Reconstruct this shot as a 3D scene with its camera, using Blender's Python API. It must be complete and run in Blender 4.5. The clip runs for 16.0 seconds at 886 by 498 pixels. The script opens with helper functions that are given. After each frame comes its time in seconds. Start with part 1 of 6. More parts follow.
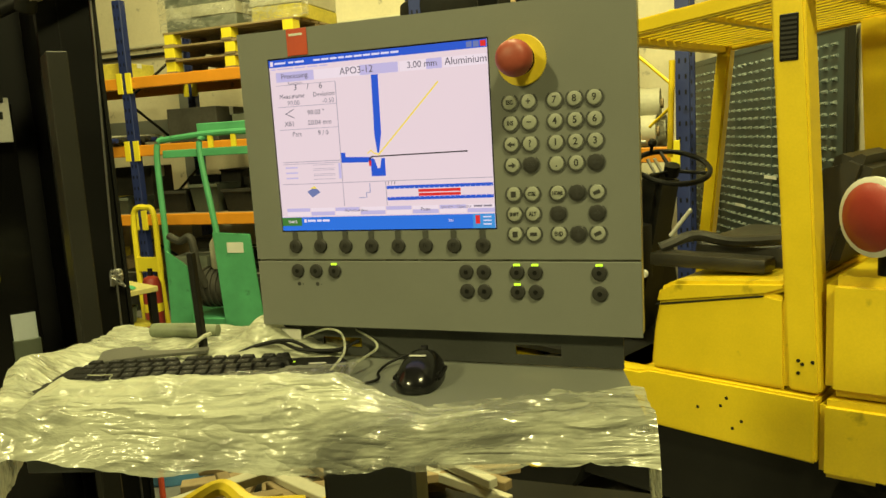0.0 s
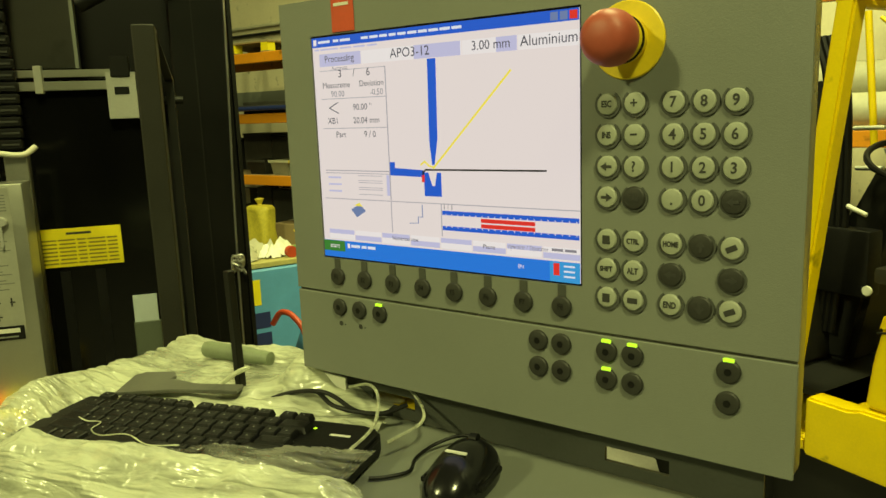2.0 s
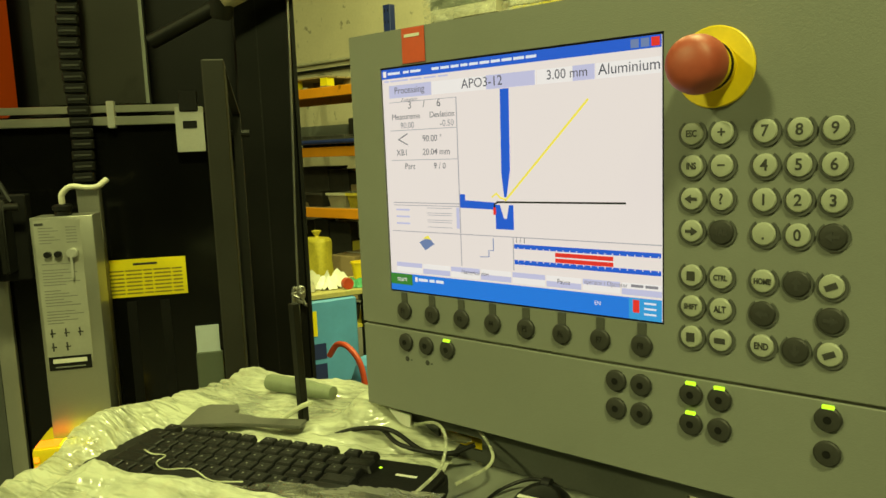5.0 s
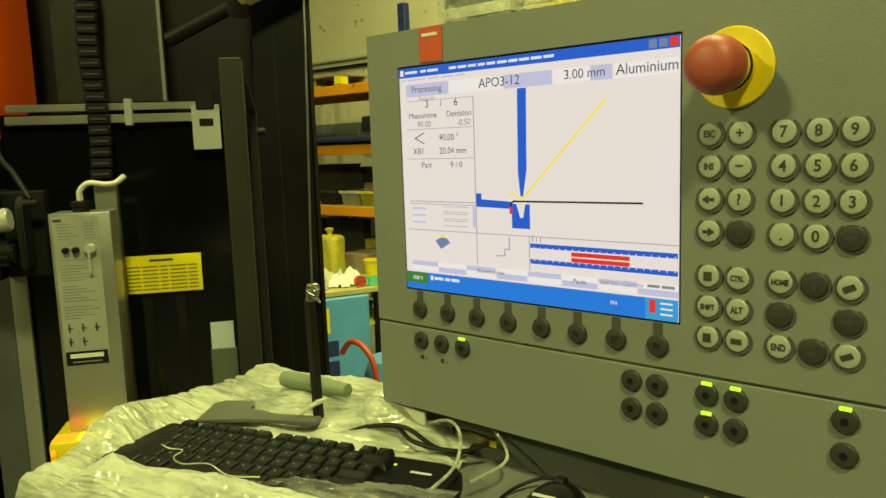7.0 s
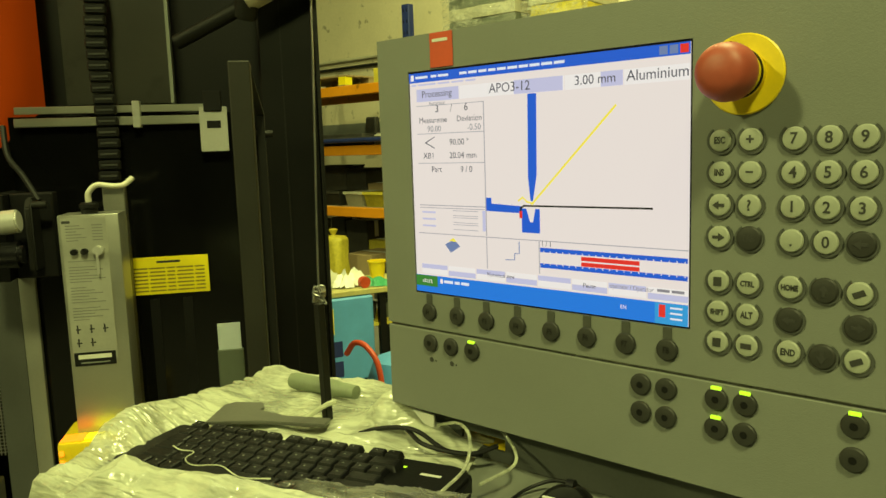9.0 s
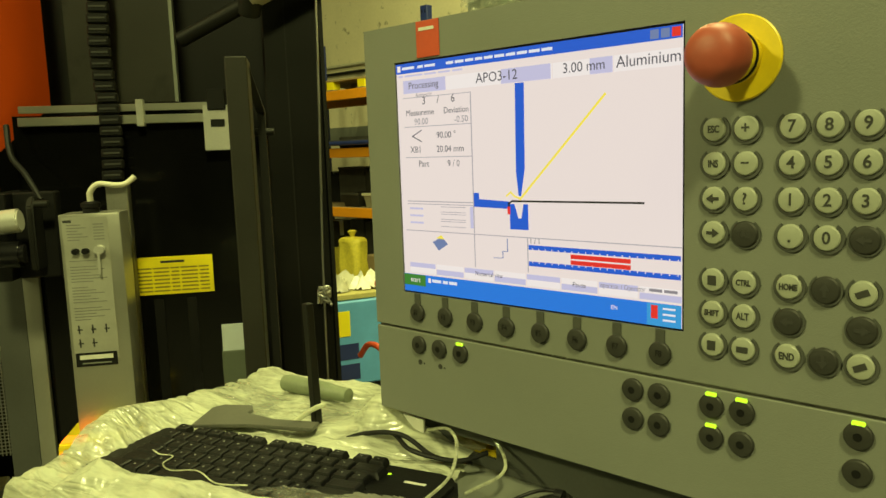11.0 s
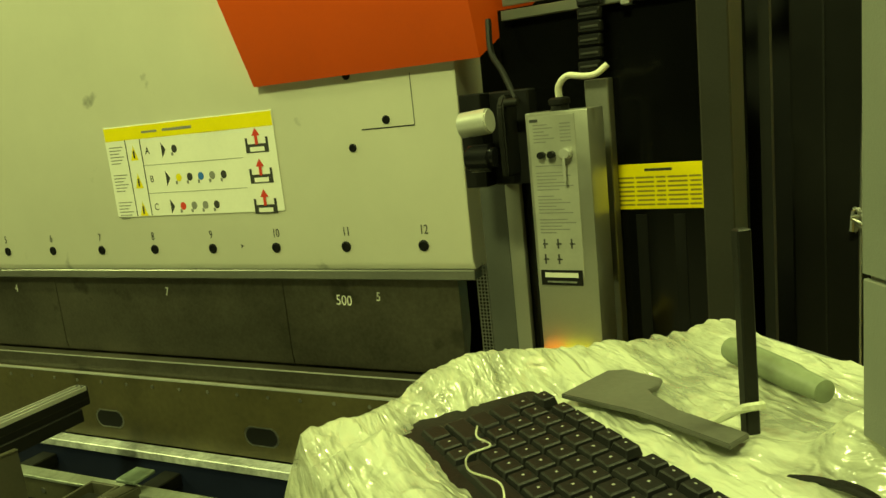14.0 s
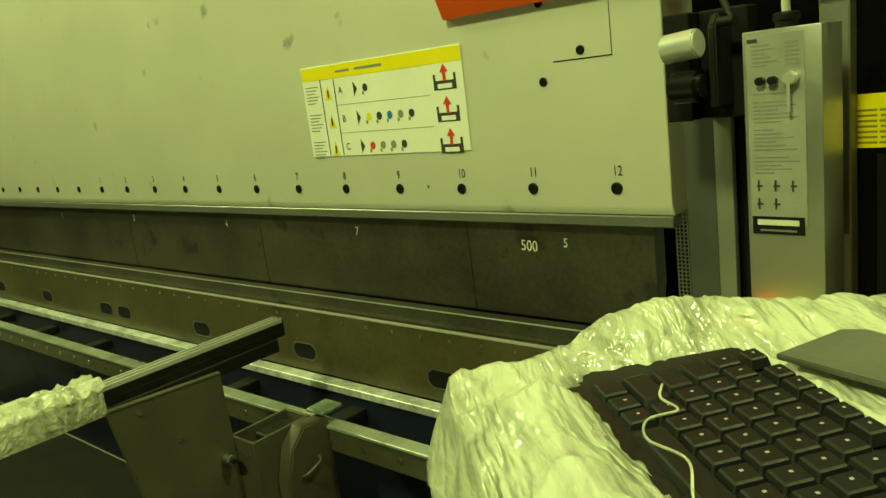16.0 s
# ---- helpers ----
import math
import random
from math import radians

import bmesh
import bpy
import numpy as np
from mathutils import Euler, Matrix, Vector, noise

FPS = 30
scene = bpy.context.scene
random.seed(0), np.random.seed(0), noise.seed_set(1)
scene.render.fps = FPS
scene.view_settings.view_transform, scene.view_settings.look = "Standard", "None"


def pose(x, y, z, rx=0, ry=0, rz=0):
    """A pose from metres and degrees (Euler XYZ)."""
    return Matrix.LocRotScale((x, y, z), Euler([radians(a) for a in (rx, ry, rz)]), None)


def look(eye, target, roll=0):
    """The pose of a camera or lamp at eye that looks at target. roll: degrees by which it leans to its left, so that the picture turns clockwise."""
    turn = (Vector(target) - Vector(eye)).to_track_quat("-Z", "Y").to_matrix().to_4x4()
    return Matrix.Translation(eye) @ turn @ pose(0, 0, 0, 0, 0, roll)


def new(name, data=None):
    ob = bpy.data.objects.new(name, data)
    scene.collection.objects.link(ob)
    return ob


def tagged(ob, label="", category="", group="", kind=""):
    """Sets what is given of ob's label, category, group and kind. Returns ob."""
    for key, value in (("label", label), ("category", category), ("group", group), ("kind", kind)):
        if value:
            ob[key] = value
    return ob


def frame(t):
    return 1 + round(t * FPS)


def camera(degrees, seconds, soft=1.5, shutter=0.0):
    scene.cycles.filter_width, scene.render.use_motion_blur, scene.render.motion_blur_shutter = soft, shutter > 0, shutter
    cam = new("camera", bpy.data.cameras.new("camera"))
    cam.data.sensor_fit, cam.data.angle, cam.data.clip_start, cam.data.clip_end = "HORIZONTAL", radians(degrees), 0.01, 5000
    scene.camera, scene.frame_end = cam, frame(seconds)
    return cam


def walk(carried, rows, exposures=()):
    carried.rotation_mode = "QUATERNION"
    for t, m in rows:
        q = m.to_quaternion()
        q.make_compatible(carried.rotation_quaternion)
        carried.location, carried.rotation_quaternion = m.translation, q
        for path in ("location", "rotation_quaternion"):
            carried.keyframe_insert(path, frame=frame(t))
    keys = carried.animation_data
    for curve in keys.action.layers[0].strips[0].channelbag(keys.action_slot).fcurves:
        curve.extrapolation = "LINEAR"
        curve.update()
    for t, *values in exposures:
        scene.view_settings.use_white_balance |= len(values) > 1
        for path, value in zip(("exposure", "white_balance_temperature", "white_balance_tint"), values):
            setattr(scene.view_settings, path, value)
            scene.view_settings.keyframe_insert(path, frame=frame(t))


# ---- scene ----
cam = camera(60.0, 16.0)
PATH = [
    (0, (-0.027, -0.019, 1.517), (-0.731, 1.83, 1.222), -3.4),
    (0.5, (-0.031, 0.105, 1.536), (-0.752, 1.951, 1.263), -2.9),
    (1, (-0.013, 0.214, 1.545), (-0.873, 1.994, 1.239), -1.5),
    (1.5, (0.012, 0.281, 1.544), (-1.093, 1.911, 1.196), -2.0),
    (2, (-0.012, 0.302, 1.55), (-1.185, 1.883, 1.193), -2.1),
    (2.5, (-0.026, 0.317, 1.541), (-1.251, 1.857, 1.181), -2.0),
    (3, (-0.037, 0.321, 1.542), (-1.285, 1.843, 1.189), -2.0),
    (3.5, (-0.04, 0.312, 1.549), (-1.296, 1.835, 1.23), -2.0),
    (4, (-0.038, 0.31, 1.548), (-1.307, 1.829, 1.262), -2.1),
    (6.5, (-0.038, 0.305, 1.549), (-1.341, 1.798, 1.283), -2.0),
    (7, (-0.039, 0.304, 1.549), (-1.35, 1.79, 1.279), -2.0),
    (7.5, (-0.043, 0.303, 1.548), (-1.36, 1.783, 1.277), -2.0),
    (8, (-0.046, 0.304, 1.549), (-1.366, 1.781, 1.277), -2.0),
    (8.5, (-0.045, 0.303, 1.55), (-1.365, 1.781, 1.281), -1.9),
    (9, (-0.041, 0.296, 1.553), (-1.358, 1.777, 1.285), -1.9),
    (9.5, (-0.027, 0.295, 1.552), (-1.349, 1.771, 1.286), -2.0),
    (12, (-0.072, 0.453, 1.52), (-1.549, 1.78, 1.273), -2.0),
    (12.5, (-0.113, 0.531, 1.507), (-1.753, 1.654, 1.291), -2.8),
    (13, (-0.152, 0.598, 1.507), (-1.982, 1.365, 1.259), -3.7),
    (13.5, (-0.192, 0.659, 1.488), (-2.114, 1.107, 1.162), -5.1),
    (14, (-0.269, 0.625, 1.472), (-2.228, 0.8, 1.105), -6.0),
    (14.5, (-0.355, 0.617, 1.435), (-2.312, 0.523, 1.033), -6.7),
    (15, (-0.37, 0.629, 1.427), (-2.31, 0.432, 0.985), -6.4),
    (15.5, (-0.362, 0.632, 1.427), (-2.293, 0.347, 0.991), -6.9),
    (16, (-0.359, 0.64, 1.429), (-2.283, 0.3, 1.002), -7.1),
]
walk(cam, [(t, look(eye, target, roll)) for t, eye, target, roll in PATH],
     exposures=[(0.0, -0.33, 6700, 29), (0.5, -0.45, 6600, 29), (1.0, -0.45, 6500, 26), (1.6, -0.42, 6700, 14), (2.4, -0.28, 6900, 6), (3.5, -0.24, 6900, 4), (9.5, -0.24, 6900, 5), (12.0, -0.27, 7300, 12),
                (13.0, -0.38, 8000, 9), (13.6, -0.3, 8200, -4), (14.0, -0.12, 7000, -11), (14.6, -0.1, 6900, -12), (16.0, -0.1, 6700, -13)])

# ---- world and lamps ----
world = bpy.data.worlds.new("hall_air")
scene.world = world
world.use_nodes = True
world.node_tree.nodes["Background"].inputs[0].default_value = (0.9, 0.9, 0.6, 1)
world.node_tree.nodes["Background"].inputs[1].default_value = 0.01


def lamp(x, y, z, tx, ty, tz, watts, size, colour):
    d = bpy.data.lights.new("unseen_area", "AREA")
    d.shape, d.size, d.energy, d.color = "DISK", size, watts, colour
    o = new("unseen_lamp", d)
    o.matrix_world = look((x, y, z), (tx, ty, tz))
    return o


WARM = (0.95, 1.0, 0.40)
# main lamp, out of view, roughly where the stop button's shadow points
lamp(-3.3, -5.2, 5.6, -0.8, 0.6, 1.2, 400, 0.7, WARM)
# three unseen lamps added to brighten press, forklift, partition and rack
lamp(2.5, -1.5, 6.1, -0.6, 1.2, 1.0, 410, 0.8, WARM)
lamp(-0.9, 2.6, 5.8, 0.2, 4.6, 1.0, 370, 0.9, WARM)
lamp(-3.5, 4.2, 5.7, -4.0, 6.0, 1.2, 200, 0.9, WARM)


# ---- materials ----
def shade(name, base, rough=0.5, metal=0.0, vary=0.15, grain=60.0, big=4.0, bump=0.15, tint=None, wear=0.0, coat=0.0, spec=0.5):
    m = bpy.data.materials.new(name)
    m.use_nodes = True
    nt = m.node_tree
    b = nt.nodes["Principled BSDF"]
    tc = nt.nodes.new("ShaderNodeTexCoord")
    n1 = nt.nodes.new("ShaderNodeTexNoise")
    n1.inputs["Scale"].default_value, n1.inputs["Detail"].default_value = grain, 4
    n2 = nt.nodes.new("ShaderNodeTexNoise")
    n2.inputs["Scale"].default_value, n2.inputs["Detail"].default_value = big, 6
    n2.inputs["Roughness"].default_value = 0.65
    for n in (n1, n2):
        nt.links.new(tc.outputs["Object"], n.inputs["Vector"])
    add = nt.nodes.new("ShaderNodeMath")
    add.operation = "MULTIPLY_ADD"
    nt.links.new(n1.outputs["Fac"], add.inputs[0])
    add.inputs[1].default_value = 0.35
    nt.links.new(n2.outputs["Fac"], add.inputs[2])
    ramp = nt.nodes.new("ShaderNodeValToRGB")
    e = ramp.color_ramp.elements
    e[0].position, e[1].position = 0.35, 1.0
    low = tint if tint else tuple(c * (1 - 2 * vary) for c in base)
    e[0].color = (*low, 1)
    e[1].color = (*[min(1, c * (1 + vary)) for c in base], 1)
    nt.links.new(add.outputs[0], ramp.inputs[0])
    nt.links.new(ramp.outputs[0], b.inputs["Base Color"])
    if wear > 0:
        n3 = nt.nodes.new("ShaderNodeTexNoise")
        n3.inputs["Scale"].default_value, n3.inputs["Detail"].default_value = 9, 8
        nt.links.new(tc.outputs["Object"], n3.inputs["Vector"])
        r3 = nt.nodes.new("ShaderNodeValToRGB")
        r3.color_ramp.elements[0].position, r3.color_ramp.elements[1].position = 0.66 - 0.12 * wear, 0.74 - 0.08 * wear
        nt.links.new(n3.outputs["Fac"], r3.inputs[0])
        mx = nt.nodes.new("ShaderNodeMixRGB")
        nt.links.new(r3.outputs[0], mx.inputs[0])
        nt.links.new(ramp.outputs[0], mx.inputs[1])
        mx.inputs[2].default_value = (*[c * 0.45 for c in base], 1)
        nt.links.new(mx.outputs[0], b.inputs["Base Color"])
    b.inputs["Roughness"].default_value = rough
    rr = nt.nodes.new("ShaderNodeMapRange")
    rr.inputs["To Min"].default_value, rr.inputs["To Max"].default_value = max(0.03, rough - 0.12), min(1, rough + 0.12)
    nt.links.new(n2.outputs["Fac"], rr.inputs["Value"])
    nt.links.new(rr.outputs[0], b.inputs["Roughness"])
    b.inputs["Metallic"].default_value = metal
    b.inputs["Coat Weight"].default_value = coat
    b.inputs["Specular IOR Level"].default_value = spec
    if bump > 0:
        bn = nt.nodes.new("ShaderNodeBump")
        bn.inputs["Strength"].default_value, bn.inputs["Distance"].default_value = bump, 0.002
        nt.links.new(n1.outputs["Fac"], bn.inputs["Height"])
        nt.links.new(bn.outputs[0], b.inputs["Normal"])
    return m


def glow(name, colour, power):
    m = bpy.data.materials.new(name)
    m.use_nodes = True
    b = m.node_tree.nodes["Principled BSDF"]
    b.inputs["Base Color"].default_value = (0.02, 0.02, 0.02, 1)
    b.inputs["Emission Color"].default_value = (*colour, 1)
    b.inputs["Emission Strength"].default_value = power
    b.inputs["Roughness"].default_value = 0.25
    return m


PANEL = shade("panel_grey_paint", (0.165, 0.175, 0.155), 0.5, 0.0, 0.06, 900, 5, 0.12)
PANELDARK = shade("dark_grey_paint", (0.06, 0.063, 0.058), 0.5, 0.0, 0.15, 300, 6, 0.1)
BLACK = shade("black_plastic", (0.006, 0.006, 0.006), 0.5, 0.0, 0.2, 400, 8, 0.15, spec=0.22)
BLACKGLOSS = shade("glossy_black_plastic", (0.008, 0.008, 0.009), 0.2, 0.0, 0.2, 400, 8, 0.02)
RUBBER = shade("dark_rubber_key", (0.022, 0.022, 0.019), 0.6, 0.0, 0.2, 300, 8, 0.1)
KEYGREY = shade("light_grey_key", (0.30, 0.315, 0.26), 0.45, 0.0, 0.08, 300, 8, 0.05)
PRINT = shade("dark_print", (0.03, 0.03, 0.028), 0.6, 0.0, 0.1, 300, 8, 0.0)
RED = shade("red_plastic", (0.27, 0.03, 0.02), 0.42, 0.0, 0.12, 200, 10, 0.05)
REDTAG = shade("red_label", (0.5, 0.06, 0.02), 0.5, 0.0, 0.1, 200, 10, 0.05)
YELLOW = shade("yellow_plastic", (0.75, 0.55, 0.02), 0.45, 0.0, 0.1, 200, 10, 0.05)
LIFTYEL = shade("forklift_yellow_paint", (0.80, 0.58, 0.006), 0.42, 0.0, 0.10, 140, 3, 0.06, wear=0.12, coat=0.15)
LIFTDARK = shade("forklift_dark_paint", (0.009, 0.009, 0.008), 0.55, 0.0, 0.3, 100, 5, 0.2, spec=0.3)
CREAM = shade("cream_machine_paint", (0.70, 0.68, 0.58), 0.42, 0.0, 0.06, 500, 2.5, 0.1, wear=0.03)
ORANGE = shade("orange_red_paint", (0.72, 0.085, 0.008), 0.45, 0.0, 0.06, 400, 4, 0.08)
ANTHRA = shade("anthracite_paint", (0.010, 0.010, 0.0085), 0.5, 0.0, 0.25, 300, 4, 0.1, wear=0.05, spec=0.22)
POSTGREY = shade("dark_grey_machine_paint", (0.024, 0.023, 0.018), 0.5, 0.0, 0.2, 300, 4, 0.1, wear=0.05, spec=0.3)
STEEL = shade("brushed_steel", (0.5, 0.5, 0.48), 0.35, 1.0, 0.15, 200, 8, 0.1)
TOOLSTEEL = shade("dark_tool_steel", (0.135, 0.125, 0.095), 0.34, 0.75, 0.3, 120, 3, 0.12, wear=0.12)
ALU = shade("aluminium", (0.60, 0.60, 0.56), 0.34, 0.55, 0.1, 300, 6, 0.05)
BOXGREY = shade("silver_grey_box", (0.48, 0.48, 0.42), 0.36, 0.85, 0.06, 300, 6, 0.05)
LABEL = shade("printed_label", (0.62, 0.62, 0.56), 0.5, 0.0, 0.05, 300, 8, 0.0)
WHITE = shade("white_plate", (0.78, 0.77, 0.70), 0.5, 0.0, 0.05, 200, 6, 0.03)
STICKYEL = shade("yellow_sticker", (0.80, 0.66, 0.02), 0.45, 0.0, 0.06, 200, 6, 0.03)
FLOORM = shade("concrete_floor", (0.20, 0.195, 0.175), 0.6, 0.0, 0.2, 40, 1.2, 0.3, wear=0.25)
WALLM = shade("cream_painted_blockwork", (0.66, 0.60, 0.42), 0.8, 0.0, 0.10, 30, 0.9, 0.35, wear=0.1)
GREYWALL = shade("dark_unseen_wall", (0.10, 0.10, 0.09), 0.7, 0.0, 0.2, 20, 0.8, 0.2)
ROOFM = shade("dark_unseen_roof", (0.16, 0.16, 0.15), 0.7, 0.0, 0.1, 20, 1, 0.2)
BLUE = shade("blue_rack_paint", (0.014, 0.026, 0.13), 0.5, 0.0, 0.15, 200, 5, 0.1, wear=0.1)
BEAMOR = shade("orange_beam_paint", (0.72, 0.27, 0.012), 0.5, 0.0, 0.1, 200, 3, 0.1, wear=0.1)
GREEN = shade("green_trolley_paint", (0.06, 0.34, 0.16), 0.5, 0.0, 0.15, 200, 5, 0.1, wear=0.1)
WOOD = shade("pallet_wood", (0.30, 0.22, 0.11), 0.75, 0.0, 0.25, 60, 3, 0.4)
CARD = shade("brown_cardboard", (0.34, 0.25, 0.13), 0.8, 0.0, 0.12, 80, 3, 0.15)
NAVY = shade("navy_painted_bed", (0.007, 0.010, 0.026), 0.5, 0.0, 0.25, 120, 4, 0.15, spec=0.3)
TYRE = shade("tyre_rubber", (0.011, 0.011, 0.010), 0.85, 0.0, 0.3, 80, 6, 0.3, spec=0.15)
CLOTH = shade("dark_seat_vinyl", (0.03, 0.028, 0.022), 0.45, 0.0, 0.25, 150, 6, 0.2)
LOUVRE = shade("dark_green_grey_panel", (0.035, 0.055, 0.055), 0.4, 0.0, 0.15, 200, 4, 0.1)
CYAN = shade("light_blue_paint", (0.10, 0.33, 0.64), 0.5, 0.0, 0.1, 200, 5, 0.1)
CHALK = shade("white_chalk", (0.7, 0.7, 0.62), 0.9, 0.0, 0.2, 300, 30, 0.0)
CORD = shade("cream_cable", (0.62, 0.60, 0.48), 0.55, 0.0, 0.1, 200, 10, 0.05)

PRINTGREY, PBLUE, PRED = shade("grey_print", (0.22, 0.22, 0.2), 0.6, 0, 0.1, 200, 8, 0), shade("blue_print", (0.03, 0.14, 0.5), 0.5, 0, 0.1, 200, 8, 0), shade("red_print", (0.6, 0.04, 0.02), 0.5, 0, 0.1, 200, 8, 0)


def film_material(name, base, clear, milky, low=0.62, high=0.80):
    """Stretch film: milky folds between clearer glossy streaks, with sharp crease lines at three sizes."""
    m = bpy.data.materials.new(name)
    m.use_nodes = True
    nt = m.node_tree
    b, out = nt.nodes["Principled BSDF"], nt.nodes["Material Output"]
    tc = nt.nodes.new("ShaderNodeTexCoord")

    def streaks(scale, stretch, detail, distort, turn=0.12):
        mp = nt.nodes.new("ShaderNodeMapping")
        mp.inputs["Scale"].default_value = stretch
        mp.inputs["Rotation"].default_value = (0.0, 0.3, turn)
        n = nt.nodes.new("ShaderNodeTexNoise")
        n.inputs["Scale"].default_value, n.inputs["Detail"].default_value, n.inputs["Distortion"].default_value = scale, detail, distort
        n.inputs["Roughness"].default_value = 0.62
        nt.links.new(tc.outputs["Object"], mp.inputs["Vector"])
        nt.links.new(mp.outputs[0], n.inputs["Vector"])
        return n

    def crease(n, width):
        """1 along the line where the noise crosses its middle, falling off sharply to both sides."""
        sub, ab, mr = (nt.nodes.new("ShaderNodeMath") for _ in range(3))
        sub.operation, ab.operation, mr.operation = "SUBTRACT", "ABSOLUTE", "DIVIDE"
        sub.inputs[1].default_value, mr.inputs[1].default_value = 0.5, width
        mr.use_clamp = True
        nt.links.new(n.outputs["Fac"], sub.inputs[0])
        nt.links.new(sub.outputs[0], ab.inputs[0])
        nt.links.new(ab.outputs[0], mr.inputs[0])
        return mr

    broad, fine = streaks(7, (0.55, 1.5, 1.2), 6, 1.2), streaks(38, (0.25, 1.3, 1.3), 5, 0.8)
    folds = [(crease(streaks(15, (0.3, 1.4, 1.2), 3, 0.7, 0.3), 0.16), 0.0052, 0.85), (crease(streaks(40, (0.35, 1.2, 1.2), 3, 0.8, -0.2), 0.22), 0.0012, 0.65), (crease(streaks(120, (0.7, 1, 1), 2, 0.6, 0.9), 0.25), 0.0003, 0.5)]
    add = nt.nodes.new("ShaderNodeMath")
    add.operation = "MULTIPLY_ADD"
    nt.links.new(fine.outputs["Fac"], add.inputs[0])
    add.inputs[1].default_value = 0.55
    nt.links.new(broad.outputs["Fac"], add.inputs[2])
    r = nt.nodes.new("ShaderNodeMapRange")
    r.inputs["From Min"].default_value, r.inputs["From Max"].default_value = low, high
    r.inputs["To Min"].default_value, r.inputs["To Max"].default_value = clear, milky
    nt.links.new(add.outputs[0], r.inputs["Value"])
    b.inputs["Base Color"].default_value = (*base, 1)
    b.inputs["Roughness"].default_value = 0.2
    b.inputs["Specular IOR Level"].default_value = 0.9
    last = None
    for node, dist, strength in folds:
        bump = nt.nodes.new("ShaderNodeBump")
        bump.inputs["Strength"].default_value, bump.inputs["Distance"].default_value = strength, dist
        nt.links.new(node.outputs[0], bump.inputs["Height"])
        if last:
            nt.links.new(last.outputs[0], bump.inputs["Normal"])
        last = bump
    nt.links.new(last.outputs[0], b.inputs["Normal"])
    tl, mt = nt.nodes.new("ShaderNodeBsdfTranslucent"), nt.nodes.new("ShaderNodeMixShader")
    tl.inputs["Color"].default_value = (*base, 1)
    mt.inputs[0].default_value = 0.38
    nt.links.new(b.outputs[0], mt.inputs[1])
    nt.links.new(tl.outputs[0], mt.inputs[2])
    tr, mix = nt.nodes.new("ShaderNodeBsdfTransparent"), nt.nodes.new("ShaderNodeMixShader")
    gl, sheen = nt.nodes.new("ShaderNodeBsdfGlossy"), nt.nodes.new("ShaderNodeMixShader")
    gl.inputs["Roughness"].default_value = 0.14
    nt.links.new(last.outputs[0], gl.inputs["Normal"])
    sheen.inputs[0].default_value = 0.12
    nt.links.new(tr.outputs[0], sheen.inputs[1])
    nt.links.new(gl.outputs[0], sheen.inputs[2])
    nt.links.new(r.outputs[0], mix.inputs[0])
    nt.links.new(mt.outputs[0], mix.inputs[1])
    nt.links.new(sheen.outputs[0], mix.inputs[2])
    nt.links.new(mix.outputs[0], out.inputs["Surface"])
    return m


FILM = film_material("crumpled_stretch_film", (0.67, 0.69, 0.54), 0.80, 0.08, 0.60, 0.86)
CLEARFILM = film_material("clear_stretch_film", (0.58, 0.58, 0.50), 0.97, 0.45, 0.66, 0.92)


# ---- mesh helpers ----
def smooth(me, angle=35):
    me.polygons.foreach_set("use_smooth", [True] * len(me.polygons))
    me.set_sharp_from_angle(angle=radians(angle))


def part(name, bm, material, parent=None, label="", m=None):
    """Link a bmesh as one mesh object under a thing or part."""
    me = bpy.data.meshes.new(name)
    bm.to_mesh(me)
    bm.free()
    smooth(me)
    me.materials.append(material)
    o = new(name, me)
    if parent:
        o.parent = parent
    if m is not None:
        o.matrix_basis = m
    if label:
        tagged(o, label)
    return o


def same(name, me, parent, m):
    """One more object on a mesh that exists."""
    o = new(name, me)
    o.parent = parent
    o.matrix_basis = m
    return o


def thing(name, m, label, category, group="", kind=""):
    o = new(name)
    o.empty_display_size = 0.05
    o.matrix_world = m
    return tagged(o, label, category, group, kind)


def box(bm, x0, x1, y0, y1, z0, z1, bevel=0.0, seg=1, m=None):
    r = bmesh.ops.create_cube(bm, size=1.0)
    vs = r["verts"]
    for v in vs:
        v.co = Vector(((x0 + x1) / 2 + v.co.x * (x1 - x0), (y0 + y1) / 2 + v.co.y * (y1 - y0), (z0 + z1) / 2 + v.co.z * (z1 - z0)))
    if bevel > 0:
        es = list({e for v in vs for e in v.link_edges})
        out = bmesh.ops.bevel(bm, geom=es, offset=bevel, segments=seg, affect="EDGES", profile=0.6)
        vs = list({v for f in out["faces"] for v in f.verts} | {v for v in vs if v.is_valid})
    if m is not None:
        bmesh.ops.transform(bm, matrix=m, verts=vs)
    return bm


def cube(*a, **k):
    return box(bmesh.new(), *a, **k)


def rod(bm, a, b, r, r2=None, seg=16, caps=True):
    a, b = Vector(a), Vector(b)
    d = b - a
    q = d.to_track_quat("Z", "Y").to_matrix().to_4x4()
    bmesh.ops.create_cone(bm, cap_ends=caps, segments=seg, radius1=r, radius2=r if r2 is None else r2, depth=d.length, matrix=Matrix.Translation((a + b) / 2) @ q)
    return bm


def cylinder(a, b, r, r2=None, seg=20, bevel=0.0):
    bm = rod(bmesh.new(), a, b, r, r2, seg)
    if bevel > 0:
        es = [e for e in bm.edges if len(e.link_faces) == 2 and max(len(f.verts) for f in e.link_faces) > 4]
        bmesh.ops.bevel(bm, geom=es, offset=bevel, segments=2, affect="EDGES")
    return bm


